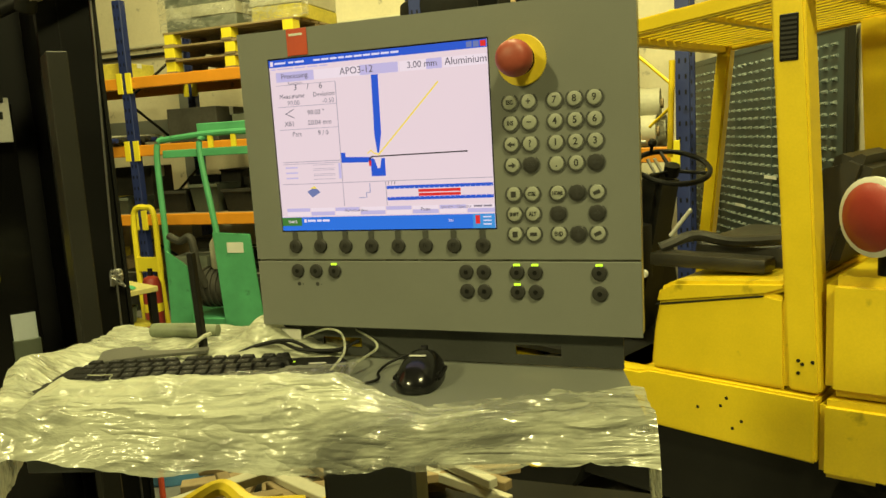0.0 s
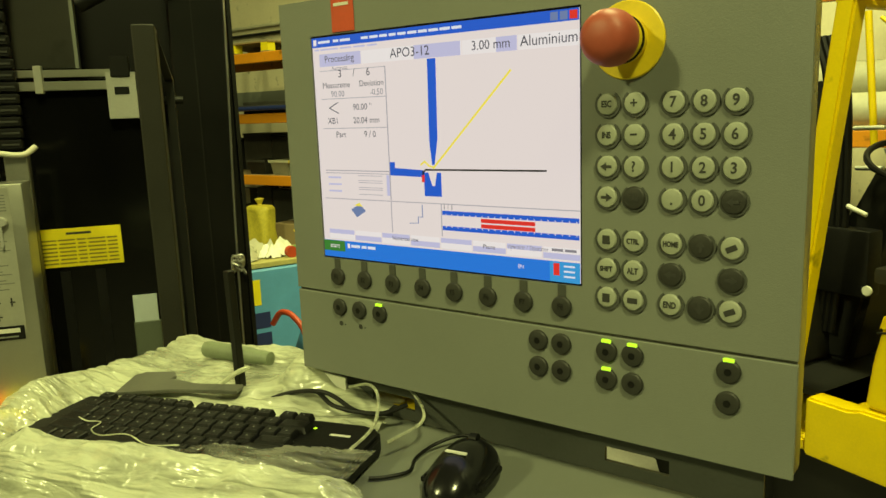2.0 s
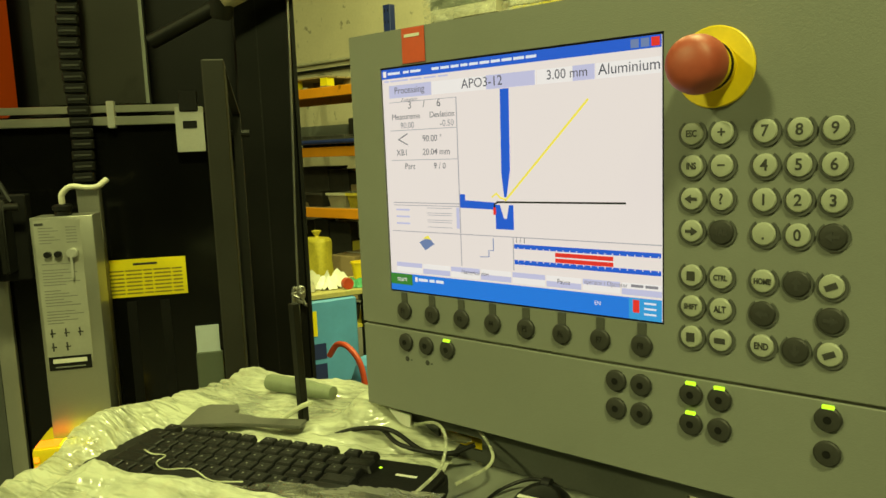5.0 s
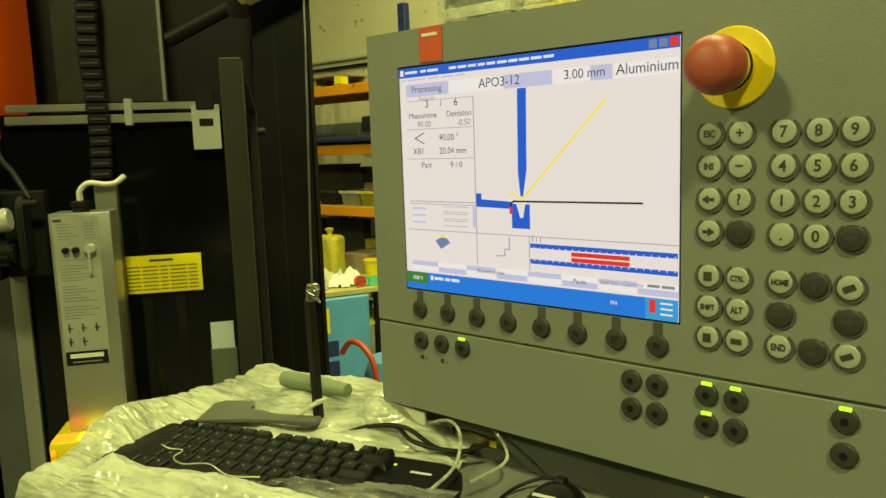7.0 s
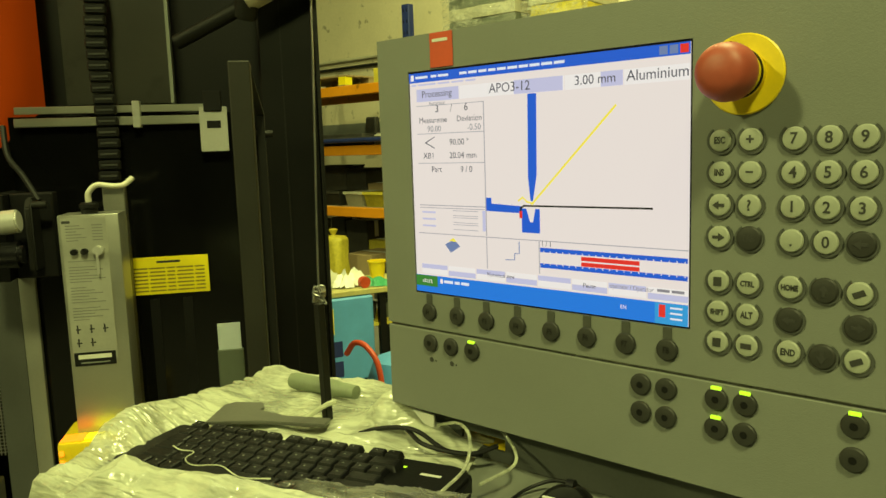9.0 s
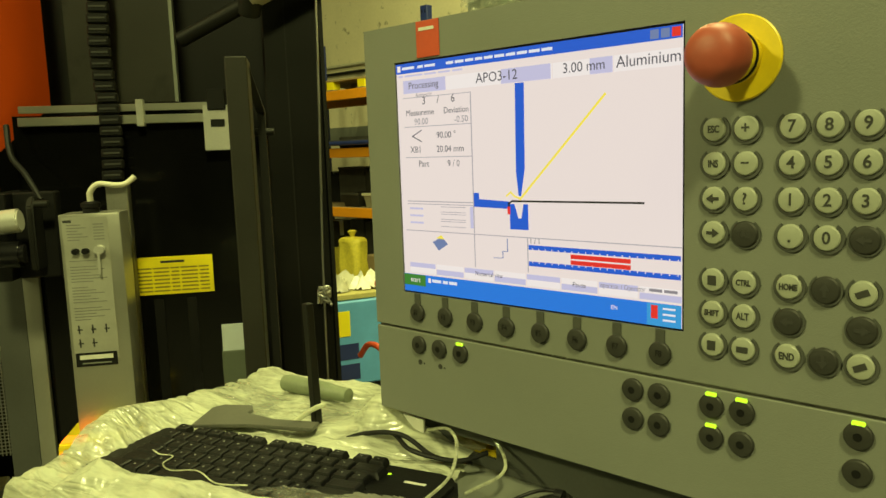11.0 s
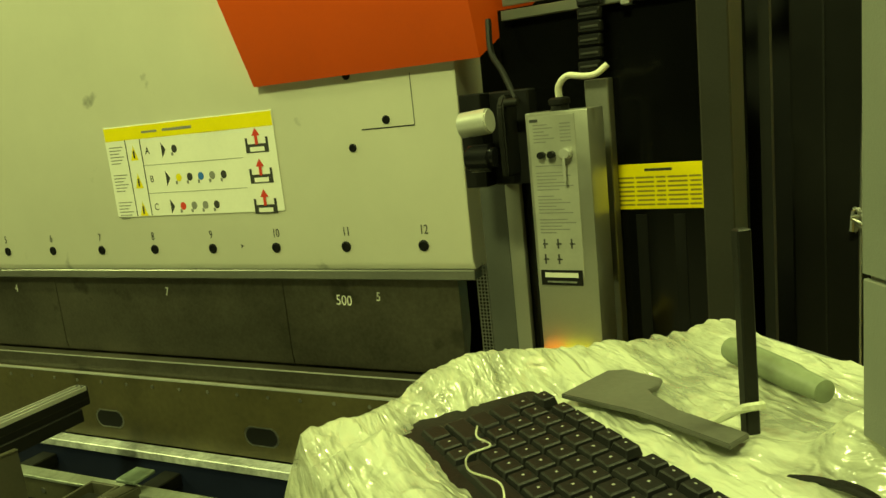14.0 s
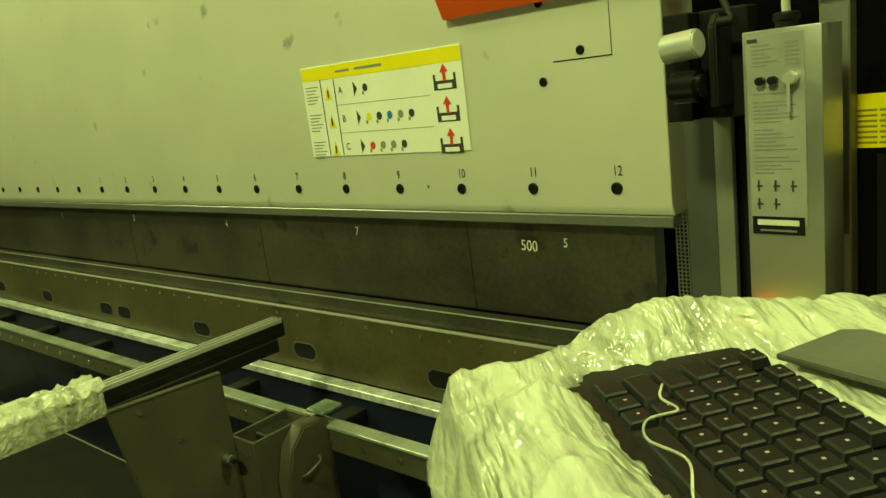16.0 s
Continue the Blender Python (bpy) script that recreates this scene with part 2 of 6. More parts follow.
def prism(bm, pts, axis, a, b, bevel=0.0):
    """An outline of 2D points pushed along an axis from a to b."""
    def at(p, h):
        return {"x": (h, p[0], p[1]), "y": (p[0], h, p[1]), "z": (p[0], p[1], h)}[axis]
    lo = [bm.verts.new(at(p, a)) for p in pts]
    hi = [bm.verts.new(at(p, b)) for p in pts]
    n = len(pts)
    fs = [bm.faces.new(lo), bm.faces.new(hi)] + [bm.faces.new((lo[i], lo[(i + 1) % n], hi[(i + 1) % n], hi[i])) for i in range(n)]
    bmesh.ops.recalc_face_normals(bm, faces=fs)
    if bevel > 0:
        bmesh.ops.bevel(bm, geom=list({e for f in fs for e in f.edges}), offset=bevel, segments=2, affect="EDGES")
    return bm


def outline(pts, axis, a, b, bevel=0.0):
    return prism(bmesh.new(), pts, axis, a, b, bevel)


def curve_points(pts, steps=8):
    """A smooth line through points."""
    p = [Vector(q) for q in pts]
    p = [2 * p[0] - p[1]] + p + [2 * p[-1] - p[-2]]
    out = []
    for i in range(1, len(p) - 2):
        for k in range(steps):
            t = k / steps
            out.append(0.5 * ((2 * p[i]) + (p[i + 1] - p[i - 1]) * t + (2 * p[i - 1] - 5 * p[i] + 4 * p[i + 1] - p[i + 2]) * t * t + (3 * p[i] - p[i - 1] - 3 * p[i + 1] + p[i + 2]) * t ** 3))
    return out + [p[-2]]


def tube(pts, r, seg=8, steps=8, bm=None, straight=False):
    bm = bm or bmesh.new()
    line = [Vector(q) for q in pts] if straight else curve_points(pts, steps)
    rings, up = [], Vector((0.31, 0.2, 0.93))
    for i, p in enumerate(line):
        d = (line[min(i + 1, len(line) - 1)] - line[max(i - 1, 0)]).normalized()
        s = d.cross(up).normalized()
        w = s.cross(d)
        rings.append([bm.verts.new(p + r * (math.cos(2 * math.pi * k / seg) * s + math.sin(2 * math.pi * k / seg) * w)) for k in range(seg)])
    for a, b in zip(rings, rings[1:]):
        for k in range(seg):
            bm.faces.new((a[k], a[(k + 1) % seg], b[(k + 1) % seg], b[k]))
    bm.faces.new(rings[0][::-1])
    bm.faces.new(rings[-1])
    return bm


def lathe(profile, seg=28, bm=None):
    """Profile of (radius, height) turned round z."""
    bm = bm or bmesh.new()
    rings = [[bm.verts.new((r * math.cos(2 * math.pi * k / seg), r * math.sin(2 * math.pi * k / seg), h)) for k in range(seg)] for r, h in profile]
    for a, b in zip(rings, rings[1:]):
        for k in range(seg):
            bm.faces.new((a[k], a[(k + 1) % seg], b[(k + 1) % seg], b[k]))
    bm.faces.new(rings[0][::-1])
    bm.faces.new(rings[-1])
    return bm


def lettering(text, size, material, parent, m, name="lettering", align="CENTER", depth=0.0002, squeeze=1.0, bold=0.0):
    """Text in the built-in font, turned into a mesh; it stands in the local xy plane."""
    c = bpy.data.curves.new(name, "FONT")
    c.body, c.size, c.align_x, c.align_y, c.extrude, c.resolution_u, c.offset = text, size, align, "CENTER", depth, 3, bold
    tmp = new(name, c)
    dg = bpy.context.evaluated_depsgraph_get()
    me = bpy.data.meshes.new_from_object(tmp.evaluated_get(dg))
    bpy.data.objects.remove(tmp)
    bpy.data.curves.remove(c)
    me.materials.clear()
    me.materials.append(material)
    o = new(name, me)
    o.parent = parent
    o.matrix_basis = m @ Matrix.Diagonal((squeeze, 1, 1, 1))
    return o


FRONT = Matrix(((1, 0, 0, 0), (0, 0, -1, 0), (0, 1, 0, 0), (0, 0, 0, 1)))  # xy plane stood up, facing -y


# ---- the hall ----
tagged(part("floor", cube(-12, 9, -9, 7.4, -0.12, 0), FLOORM), "worn grey concrete workshop floor", "floor", kind="structure")
tagged(part("wall_north", cube(-12, 9, 7.4, 7.65, 0, 6.5), WALLM), "stained cream painted workshop wall", "wall", kind="structure")
# south, west, east walls and ceiling are unseen, darkened to cut bounced light
tagged(part("wall_south", cube(-12, 9, -9.25, -9.0, 0, 6.5), GREYWALL), "unseen closing wall, dark grey to cut bounced light", "wall", kind="structure")
tagged(part("wall_west", cube(-12.25, -12, -9, 7.4, 0, 6.5), GREYWALL), "unseen closing wall, dark grey to cut bounced light", "wall", kind="structure")
tagged(part("wall_east", cube(9, 9.25, -9, 7.4, 0, 6.5), GREYWALL), "unseen closing wall, dark grey to cut bounced light", "wall", kind="structure")
tagged(part("ceiling", cube(-12.2, 9.2, -9.2, 7.6, 6.5, 6.65), ROOFM), "unseen closing ceiling, grey to cut bounced light", "ceiling", kind="structure")
tagged(part("wall_partition", cube(0, 3.3, 0, 0.12, 0, 4.5, m=pose(-0.42, 7.16, 0, 0, 0, -69.9)), WALLM), "cream painted partition wall", "wall", kind="structure")


# ---- operator panel ----
SX, SZ, SW, SH, PY = -0.604, 1.627, 0.304, 0.228, 0.885
pan = thing("operator_panel", pose(0, 0, 0), "grey machine operator panel with lit colour screen and round keys", "control panel")
part("housing", cube(-0.6495, -0.1255, 0.8885, 0.912, 1.2655, 1.6645, bevel=0.003, seg=2), shade("satin_steel_edge", (0.22, 0.22, 0.18), 0.3, 0.7, 0.08, 300, 6, 0.05), pan, "satin steel housing edge")
part("rear_box", cube(-0.60, -0.175, 0.912, 0.985, 1.29, 1.64, bevel=0.004), PANELDARK, pan)


def cut_plate(xs, zs, holes, y0, y1):
    """One plate over a grid of lines in x and z, open in the cells named as holes."""
    bm = bmesh.new()
    g = {(i, j, k): bm.verts.new((x, y, z)) for i, x in enumerate(xs) for j, z in enumerate(zs) for k, y in enumerate((y0, y1))}
    solid = {(i, j) for i in range(len(xs) - 1) for j in range(len(zs) - 1)} - set(holes)
    for i, j in solid:
        bm.faces.new([g[i, j, 0], g[i + 1, j, 0], g[i + 1, j + 1, 0], g[i, j + 1, 0]])
        bm.faces.new([g[i, j, 1], g[i, j + 1, 1], g[i + 1, j + 1, 1], g[i + 1, j, 1]])
        for di, dj, a, b in ((-1, 0, (0, 0), (0, 1)), (1, 0, (1, 1), (1, 0)), (0, -1, (1, 0), (0, 0)), (0, 1, (0, 1), (1, 1))):
            if (i + di, j + dj) not in solid:
                p, q = (i + a[0], j + a[1]), (i + b[0], j + b[1])
                bm.faces.new([g[p[0], p[1], 0], g[p[0], p[1], 1], g[q[0], q[1], 1], g[q[0], q[1], 0]])
    bmesh.ops.delete(bm, geom=[v for v in bm.verts if not v.link_faces], context="VERTS")
    bmesh.ops.recalc_face_normals(bm, faces=bm.faces)
    return bm


bm = cut_plate((-0.65, SX - 0.002, SX + SW + 0.002, -0.125), (1.3595, SZ - SH - 0.002, SZ + 0.002, 1.665), [(1, 1)], PY, PY + 0.0035)
part("front_plate", bm, PANEL, pan, "grey lacquered front plate round the screen")
part("lower_plate", cube(-0.65, -0.125, PY, PY + 0.0035, 1.265, 1.3565, bevel=0.0008), PANEL, pan)
tag = part("label_tag", cube(-0.573, -0.543, PY - 0.0012, PY - 0.0002, 1.6305, 1.6645, bevel=0.0003), REDTAG, pan, "small red label with a pale worn line")
part("print_line", cube(-0.569, -0.549, PY - 0.0016, PY - 0.0013, 1.6555, 1.6585), LABEL, tag)

# screen: glass with flat picture pieces in front of one another by fractions of a millimetre
part("screen_surround", cube(SX - 0.003, SX + SW + 0.003, PY + 0.002, PY + 0.004, SZ - SH - 0.003, SZ + 0.003), BLACK, pan)
screen = part("screen", cube(SX, SX + SW, PY + 0.0005, PY + 0.0015, SZ - SH, SZ), glow("screen_white", (0.86, 0.78, 0.78), 1.05), pan, "lit screen showing a bending program")
UI = {n: glow("screen_" + n, c, 1.05) for n, c in {
    "blue": (0.0, 0.10, 0.68), "lilac": (0.56, 0.56, 0.82), "paper": (0.90, 0.86, 0.88), "line": (0.42, 0.40, 0.45), "ink": (0.07, 0.07, 0.10),
    "pale_ink": (0.25, 0.24, 0.28), "yellow": (0.95, 0.82, 0.10), "red": (0.80, 0.02, 0.02), "black": (0.008, 0.008, 0.01), "green": (0.03, 0.22, 0.03),
    "sky": (0.02, 0.33, 0.75), "task": (0.0, 0.19, 0.80), "title_ink": (0.75, 0.82, 0.95), "icon": (0.15, 0.22, 0.45)}.items()}


def sx(u):
    return SX + u * SW


def sz(v):
    return SZ - v * SH


def patch(u0, v0, u1, v1, colour, lift=1, name="screen_field"):
    y = PY - 0.0001 * lift
    return part(name, cube(sx(u0), sx(u1), y, PY + 0.0004, sz(v1), sz(v0)), UI[colour], screen)


def shape(pts, colour, lift=2, name="screen_figure"):
    return part(name, outline([(sx(u), sz(v)) for u, v in pts], "y", PY - 0.0001 * lift, PY + 0.0004), UI[colour], screen)


def stroke(pts, w, colour, lift=2, name="screen_line"):
    bm = bmesh.new()
    for (a, b), (c, d) in zip(pts, pts[1:]):
        p, q = Vector((sx(a), sz(b))), Vector((sx(c), sz(d)))
        n = (q - p).normalized() * w / 2
        s = Vector((-n.y, n.x))
        prism(bm, [tuple(p - n + s), tuple(q + n + s), tuple(q + n - s), tuple(p - n - s)], "y", PY - 0.0001 * lift, PY + 0.0004)
    return part(name, bm, UI[colour], screen)


def word(text, u, v, size, colour="ink", align="CENTER", squeeze=1.0):
    return lettering(text, size, UI[colour], screen, Matrix.Translation((sx(u), PY - 0.0009, sz(v))) @ FRONT, "screen_text", align, 0.0, squeeze)


patch(0, 0, 1, 0.042, "blue", 1, "title_bar")
for k, c in enumerate(("icon", "icon", "red")):
    patch(0.915 + 0.029 * k, 0.006, 0.938 + 0.029 * k, 0.036, c, 3, "window_button")
patch(0.008, 0.008, 0.022, 0.034, "paper", 3, "window_icon")
for u, w in ((0.03, 0.055), (0.10, 0.025), (0.132, 0.045), (0.225, 0.03), (0.262, 0.035), (0.304, 0.032), (0.343, 0.028), (0.378, 0.033), (0.418, 0.036), (0.46, 0.034), (0.50, 0.036), (0.542, 0.038), (0.586, 0.036)):
    patch(u, 0.015, u + w, 0.026, "title_ink", 3, "print_line")
for u, w in ((0.012, 0.02), (0.04, 0.08), (0.13, 0.05), (0.19, 0.05), (0.25, 0.04)):
    patch(u, 0.050, u + w, 0.057, "lilac", 2, "print_line")
for a, b, c in ((0.03, 0.22, "lilac"), (0.22, 0.62, "paper"), (0.62, 0.81, "paper"), (0.81, 1.0, "paper")):
    patch(a + 0.002, 0.073, b - 0.002, 0.128, c, 1, "header_field")
patch(0.44, 0.073, 0.615, 0.128, "lilac", 2, "header_field")
patch(0.74, 0.073, 0.808, 0.128, "lilac", 2, "header_field")
word("Processing", 0.125, 0.098, 0.0095)
word("Automatic", 0.125, 0.139, 0.0052, "pale_ink")
patch(0.03, 0.146, 0.318, 0.1485, "line", 1, "rule_line")
word("APO3-12", 0.424, 0.099, 0.0125)
word("3.00 mm", 0.722, 0.099, 0.0115)
word("Aluminium", 0.91, 0.099, 0.0125)
for u0, v0, u1, v1 in ((0.318, 0.145, 0.321, 0.72), (0.03, 0.27, 0.318, 0.273), (0.03, 0.402, 0.318, 0.405), (0.03, 0.592, 0.318, 0.596), (0.03, 0.604, 0.318, 0.607), (0.02, 0.722, 1, 0.7255), (0.318, 0.722, 0.3205, 0.86), (0.522, 0.722, 0.5245, 0.86)):
    patch(u0, v0, u1, v1, "line", 1, "rule_line")
word("3", 0.125, 0.165, 0.0108)
word("/", 0.187, 0.165, 0.0108)
word("6", 0.25, 0.165, 0.0108)
word("Measureme", 0.105, 0.213, 0.0082)
word("Deviation", 0.262, 0.213, 0.0082)
word("90.00", 0.11, 0.252, 0.0085, "pale_ink")
word("-0.50", 0.282, 0.252, 0.0085, "pale_ink")
stroke([(0.105, 0.288), (0.065, 0.312), (0.105, 0.336)], 0.0008, "ink")
word("90.00 °", 0.217, 0.313, 0.0088)
word("XB1", 0.082, 0.371, 0.0088)
word("20.04 mm", 0.232, 0.371, 0.0088)
word("Part", 0.115, 0.432, 0.0085)
word("9 / 0", 0.245, 0.432, 0.0085)
for k in range(3):
    patch(0.04, 0.622 + 0.031 * k, 0.1, 0.630 + 0.031 * k, "lilac", 1, "print_line")
    for v in (0.614, 0.636):
        patch(0.18, v + 0.031 * k, 0.285, v + 0.0025 + 0.031 * k, "line", 1, "rule_line")
patch(0.305, 0.61, 0.316, 0.70, "lilac", 1, "scroll_strip")
# punch, die, back gauge and sheet
shape([(0.490, 0.131), (0.521, 0.131), (0.518, 0.455), (0.503, 0.562), (0.495, 0.562), (0.487, 0.465)], "blue", 2, "punch_drawing")
shape([(0.322, 0.553), (0.342, 0.553), (0.342, 0.578), (0.457, 0.585), (0.457, 0.614), (0.322, 0.610)], "blue", 2, "back_gauge_drawing")
shape([(0.461, 0.594), (0.477, 0.594), (0.491, 0.650), (0.503, 0.650), (0.512, 0.594), (0.527, 0.594), (0.527, 0.694), (0.461, 0.694)], "blue", 2, "die_drawing")
stroke([(0.500, 0.574), (0.785, 0.200)], 0.0018, "yellow", 3)
stroke([(0.45, 0.562), (0.465, 0.548), (0.48, 0.565), (0.5, 0.572)], 0.0014, "yellow", 3)
stroke([(0.457, 0.620), (0.458, 0.592), (0.470, 0.583), (0.895, 0.578)], 0.0016, "black", 4)
shape([(0.453, 0.605), (0.463, 0.605), (0.463, 0.635), (0.453, 0.635)], "red", 5)
shape([(0.14, 0.77), (0.18, 0.745), (0.205, 0.775), (0.165, 0.805)], "icon", 2, "part_icon")
shape([(0.155, 0.752), (0.178, 0.738), (0.19, 0.755)], "yellow", 3, "part_icon")
stroke([(0.395, 0.815), (0.43, 0.812), (0.43, 0.785), (0.448, 0.785), (0.448, 0.735)], 0.0006, "icon")
word("1 / 1", 0.552, 0.736, 0.0066, "ink")
for v in (0.752, 0.816):
    patch(0.527, v, 0.998, v + 0.018, "blue", 2, "tool_bar")
    for k in range(21):
        patch(0.540 + 0.0225 * k, v + (0.012 if v < 0.8 else 0.0), 0.5425 + 0.0225 * k, v + (0.018 if v < 0.8 else 0.006), "paper", 3, "tool_bar_tick")
    vv = 0.776 if v < 0.8 else 0.798
    patch(0.672, vv, 0.858, vv + 0.016, "red", 3, "tool_bar_segment")
for k in range(8):
    patch(0.03 + 0.122 * k, 0.868, 0.146 + 0.122 * k, 0.888, "lilac" if k % 2 == 0 else "paper", 1, "soft_key_field")
    patch(0.03 + 0.122 * k, 0.890, 0.146 + 0.122 * k, 0.912, "paper" if k % 2 == 0 else "lilac", 1, "soft_key_field")
word("Numerical view", 0.375, 0.886, 0.0058, "ink", squeeze=0.9)
word("Pause", 0.70, 0.888, 0.0058)
word("operator / Operator", 0.835, 0.878, 0.0058, "pale_ink", squeeze=0.85)
patch(0, 0.921, 1, 1, "task", 1, "task_bar")
patch(0.0, 0.922, 0.1, 0.972, "green", 2, "start_button")
word("start", 0.055, 0.945, 0.0075, "paper")
patch(0.113, 0.932, 0.124, 0.953, "paper", 3, "window_icon")
for u, w in ((0.13, 0.04), (0.178, 0.022), (0.206, 0.034)):
    patch(u, 0.936, u + w, 0.949, "title_ink", 3, "print_line")
for u in (0.93, 0.972):
    patch(u - 0.018, 0.872, u + 0.018, 0.882, "pale_ink", 3, "print_line")
patch(0.905, 0.922, 1.0, 1.0, "sky", 2, "clock_field")
patch(0.917, 0.928, 0.936, 0.975, "red", 3, "tray_icon")
for k in range(3):
    patch(0.95, 0.934 + 0.02 * k, 0.985, 0.941 + 0.02 * k, "title_ink", 3, "print_line")
word("EN", 0.81, 0.955, 0.005, "paper")

# emergency stop
ex, ez = -0.258, 1.598
es = part("emergency_stop", lathe([(0.030, 0), (0.030, 0.001), (0.029, 0.0018), (0.001, 0.0018)], 40), YELLOW, pan, "yellow disc with a red mushroom button", Matrix.Translation((ex, PY - 0.0002, ez)) @ pose(0, 0, 0, 90))
part("collar", lathe([(0.0165, 0.0015), (0.0175, 0.004), (0.0175, 0.018), (0.016, 0.020), (0.0155, 0.024), (0.001, 0.024)], 32), YELLOW, es)
part("collar_ring", lathe([(0.0182, 0.0115), (0.0186, 0.0125), (0.0186, 0.0138), (0.0182, 0.0145), (0.001, 0.0145)], 32), BLACK, es)
part("mushroom_head", lathe([(0.012, 0.024), (0.0187, 0.025), (0.0209, 0.0285), (0.0213, 0.034), (0.0203, 0.042), (0.018, 0.0475), (0.0145, 0.0508), (0.009, 0.0528), (0.001, 0.0535)], 40), shade("faded_red_plastic", (0.34, 0.062, 0.035), 0.5, 0.0, 0.12, 200, 10, 0.05), es, "worn red mushroom head")


def key_mesh(r, h):
    bm = lathe([(r, 0), (r, h * 0.55), (r * 0.9, h * 0.85), (r * 0.6, h), (0.0005, h * 1.04)], 24)
    me = bpy.data.meshes.new("key")
    bm.to_mesh(me)
    bm.free()
    smooth(me)
    return me


def ring_mesh(r0, r1, h, gap):
    """A ring open at the top by gap degrees on each side."""
    bm = bmesh.new()
    n, rows = 26, []
    for k in range(n + 1):
        a = radians(90 + gap + (360 - 2 * gap) * k / n)
        c, s = math.cos(a), math.sin(a)
        rows.append([bm.verts.new((r * c, r * s, z)) for r, z in ((r0, 0), (r0, h), (r1, h), (r1, 0))])
    for a, b in zip(rows, rows[1:]):
        for k in range(4):
            bm.faces.new((a[k], a[(k + 1) % 4], b[(k + 1) % 4], b[k]))
    bm.faces.new(rows[0][::-1])
    bm.faces.new(rows[-1])
    bmesh.ops.recalc_face_normals(bm, faces=bm.faces)
    me = bpy.data.meshes.new("key_ring")
    bm.to_mesh(me)
    bm.free()
    me.materials.append(PANELDARK)
    return me


K_LIGHT, K_DARK, K_RING = key_mesh(0.0086, 0.0035), key_mesh(0.0094, 0.0035), ring_mesh(0.0090, 0.0109, 0.0014, 36)
K_LIGHT.materials.append(KEYGREY)
K_DARK.materials.append(RUBBER)


def at_panel(x, z, lift=0.0):
    return Matrix.Translation((x, PY - 0.0002 - lift, z)) @ FRONT


def panel_key(x, z, face="", dark=False, arrow=None):
    k = same("key", K_DARK if dark else K_LIGHT, pan, at_panel(x, z))
    same("key_ring", K_RING, k, pose(0, 0, 0))
    if face:
        lettering(face, 0.0115 if len(face) == 1 else (0.0072 if len(face) < 4 else 0.0060), PRINT, k, pose(0, 0, 0.0037), "legend", squeeze=0.72 if len(face) > 1 else 0.95, bold=0.00022)
    if arrow is not None:
        pts = [(-0.0045, -0.0012), (0.0, -0.0012), (0.0, -0.0035), (0.005, 0), (0.0, 0.0035), (0.0, 0.0012), (-0.0045, 0.0012)]
        part("legend", outline(pts, "z", 0.0034, 0.0039), PRINT, k, "", pose(0, 0, 0, 0, 0, arrow))
    return k


C = (-0.2745, -0.2515, -0.2205, -0.197, -0.174)
R = (1.5495, 1.525, 1.5, 1.475)
for j, row in enumerate((("ESC", "+", "7", "8", "9"), ("INS", "−", "4", "5", "6"), ("", "?", "1", "2", "3"), ("", "TAB", ".", "0", ""))):
    for i, face in enumerate(row):
        arrow = 180 if (i, j) in ((0, 2), (4, 3)) else (0 if (i, j) == (0, 3) else None)
        panel_key(C[i], R[j], face, dark=(i, j) in ((1, 3), (4, 3)), arrow=arrow)
Q = (1.440, 1.4155, 1.391)
for j, row in enumerate((("", "CTRL", "HOME", "", ""), ("SHIFT", "ALT", "", None, ""), ("", "", "END", "", ""))):
    for i, face in enumerate(row):
        if face is None:
            continue
        arrow = {(3, 0): 90, (2, 1): 180, (4, 1): 0, (3, 2): -90}.get((i, j))
        k = panel_key(C[i], Q[j], face, dark=arrow is not None, arrow=arrow)
        if (i, j) in ((0, 0), (4, 0), (0, 2), (1, 2), (4, 2)):
            tilt = 25 if i == 4 else 0
            bm = cube(-0.0042, 0.0042, -0.0022, 0.0022, 0.0034, 0.0039) if i else cube(-0.0032, 0.0032, -0.0036, 0.0036, 0.0034, 0.0039)
            part("legend", bm, PRINT, k, "", pose(0, 0, 0, 0, 0, tilt))
LED = glow("lit_led", (0.55, 1.0, 0.03), 1.6)
led_mesh = bpy.data.meshes.new("led")
bm = cube(-0.0042, 0.0042, -0.0016, 0.0016, 0, 0.0026, bevel=0.0006)
bm.to_mesh(led_mesh)
bm.free()
led_mesh.materials.append(LED)
for k in range(8):
    x = -0.586 + 0.0384 * k
    f = same("function_key", K_DARK, pan, at_panel(x, 1.3775))
    part("guide_strip", cube(-0.0038, 0.0038, 0.0085, 0.0195, 0, 0.0008), PANELDARK, f)
    lettering("F%d" % (k + 1), 0.0075, BLACK, f, pose(0, 0, 0.0037), "legend", squeeze=0.8)
for x, z, lit in ((-0.586, 1.3435, 0), (-0.5575, 1.3435, 0), (-0.529, 1.3435, 1), (-0.341, 1.3435, 0), (-0.318, 1.3435, 0), (-0.341, 1.319, 0), (-0.318, 1.319, 0), (-0.275, 1.3435, 1), (-0.252, 1.3435, 1), (-0.275, 1.319, 1), (-0.252, 1.319, 0), (-0.174, 1.3435, 1), (-0.174, 1.318, 0)):
    f = same("push_button", K_DARK, pan, at_panel(x, z))
    part("button_symbol", cylinder((0, 0, 0.0034), (0, 0, 0.0038), 0.003, seg=12), BLACK, f)
    if lit:
        same("led", led_mesh, f, pose(0, 0.0092, 0.0005))
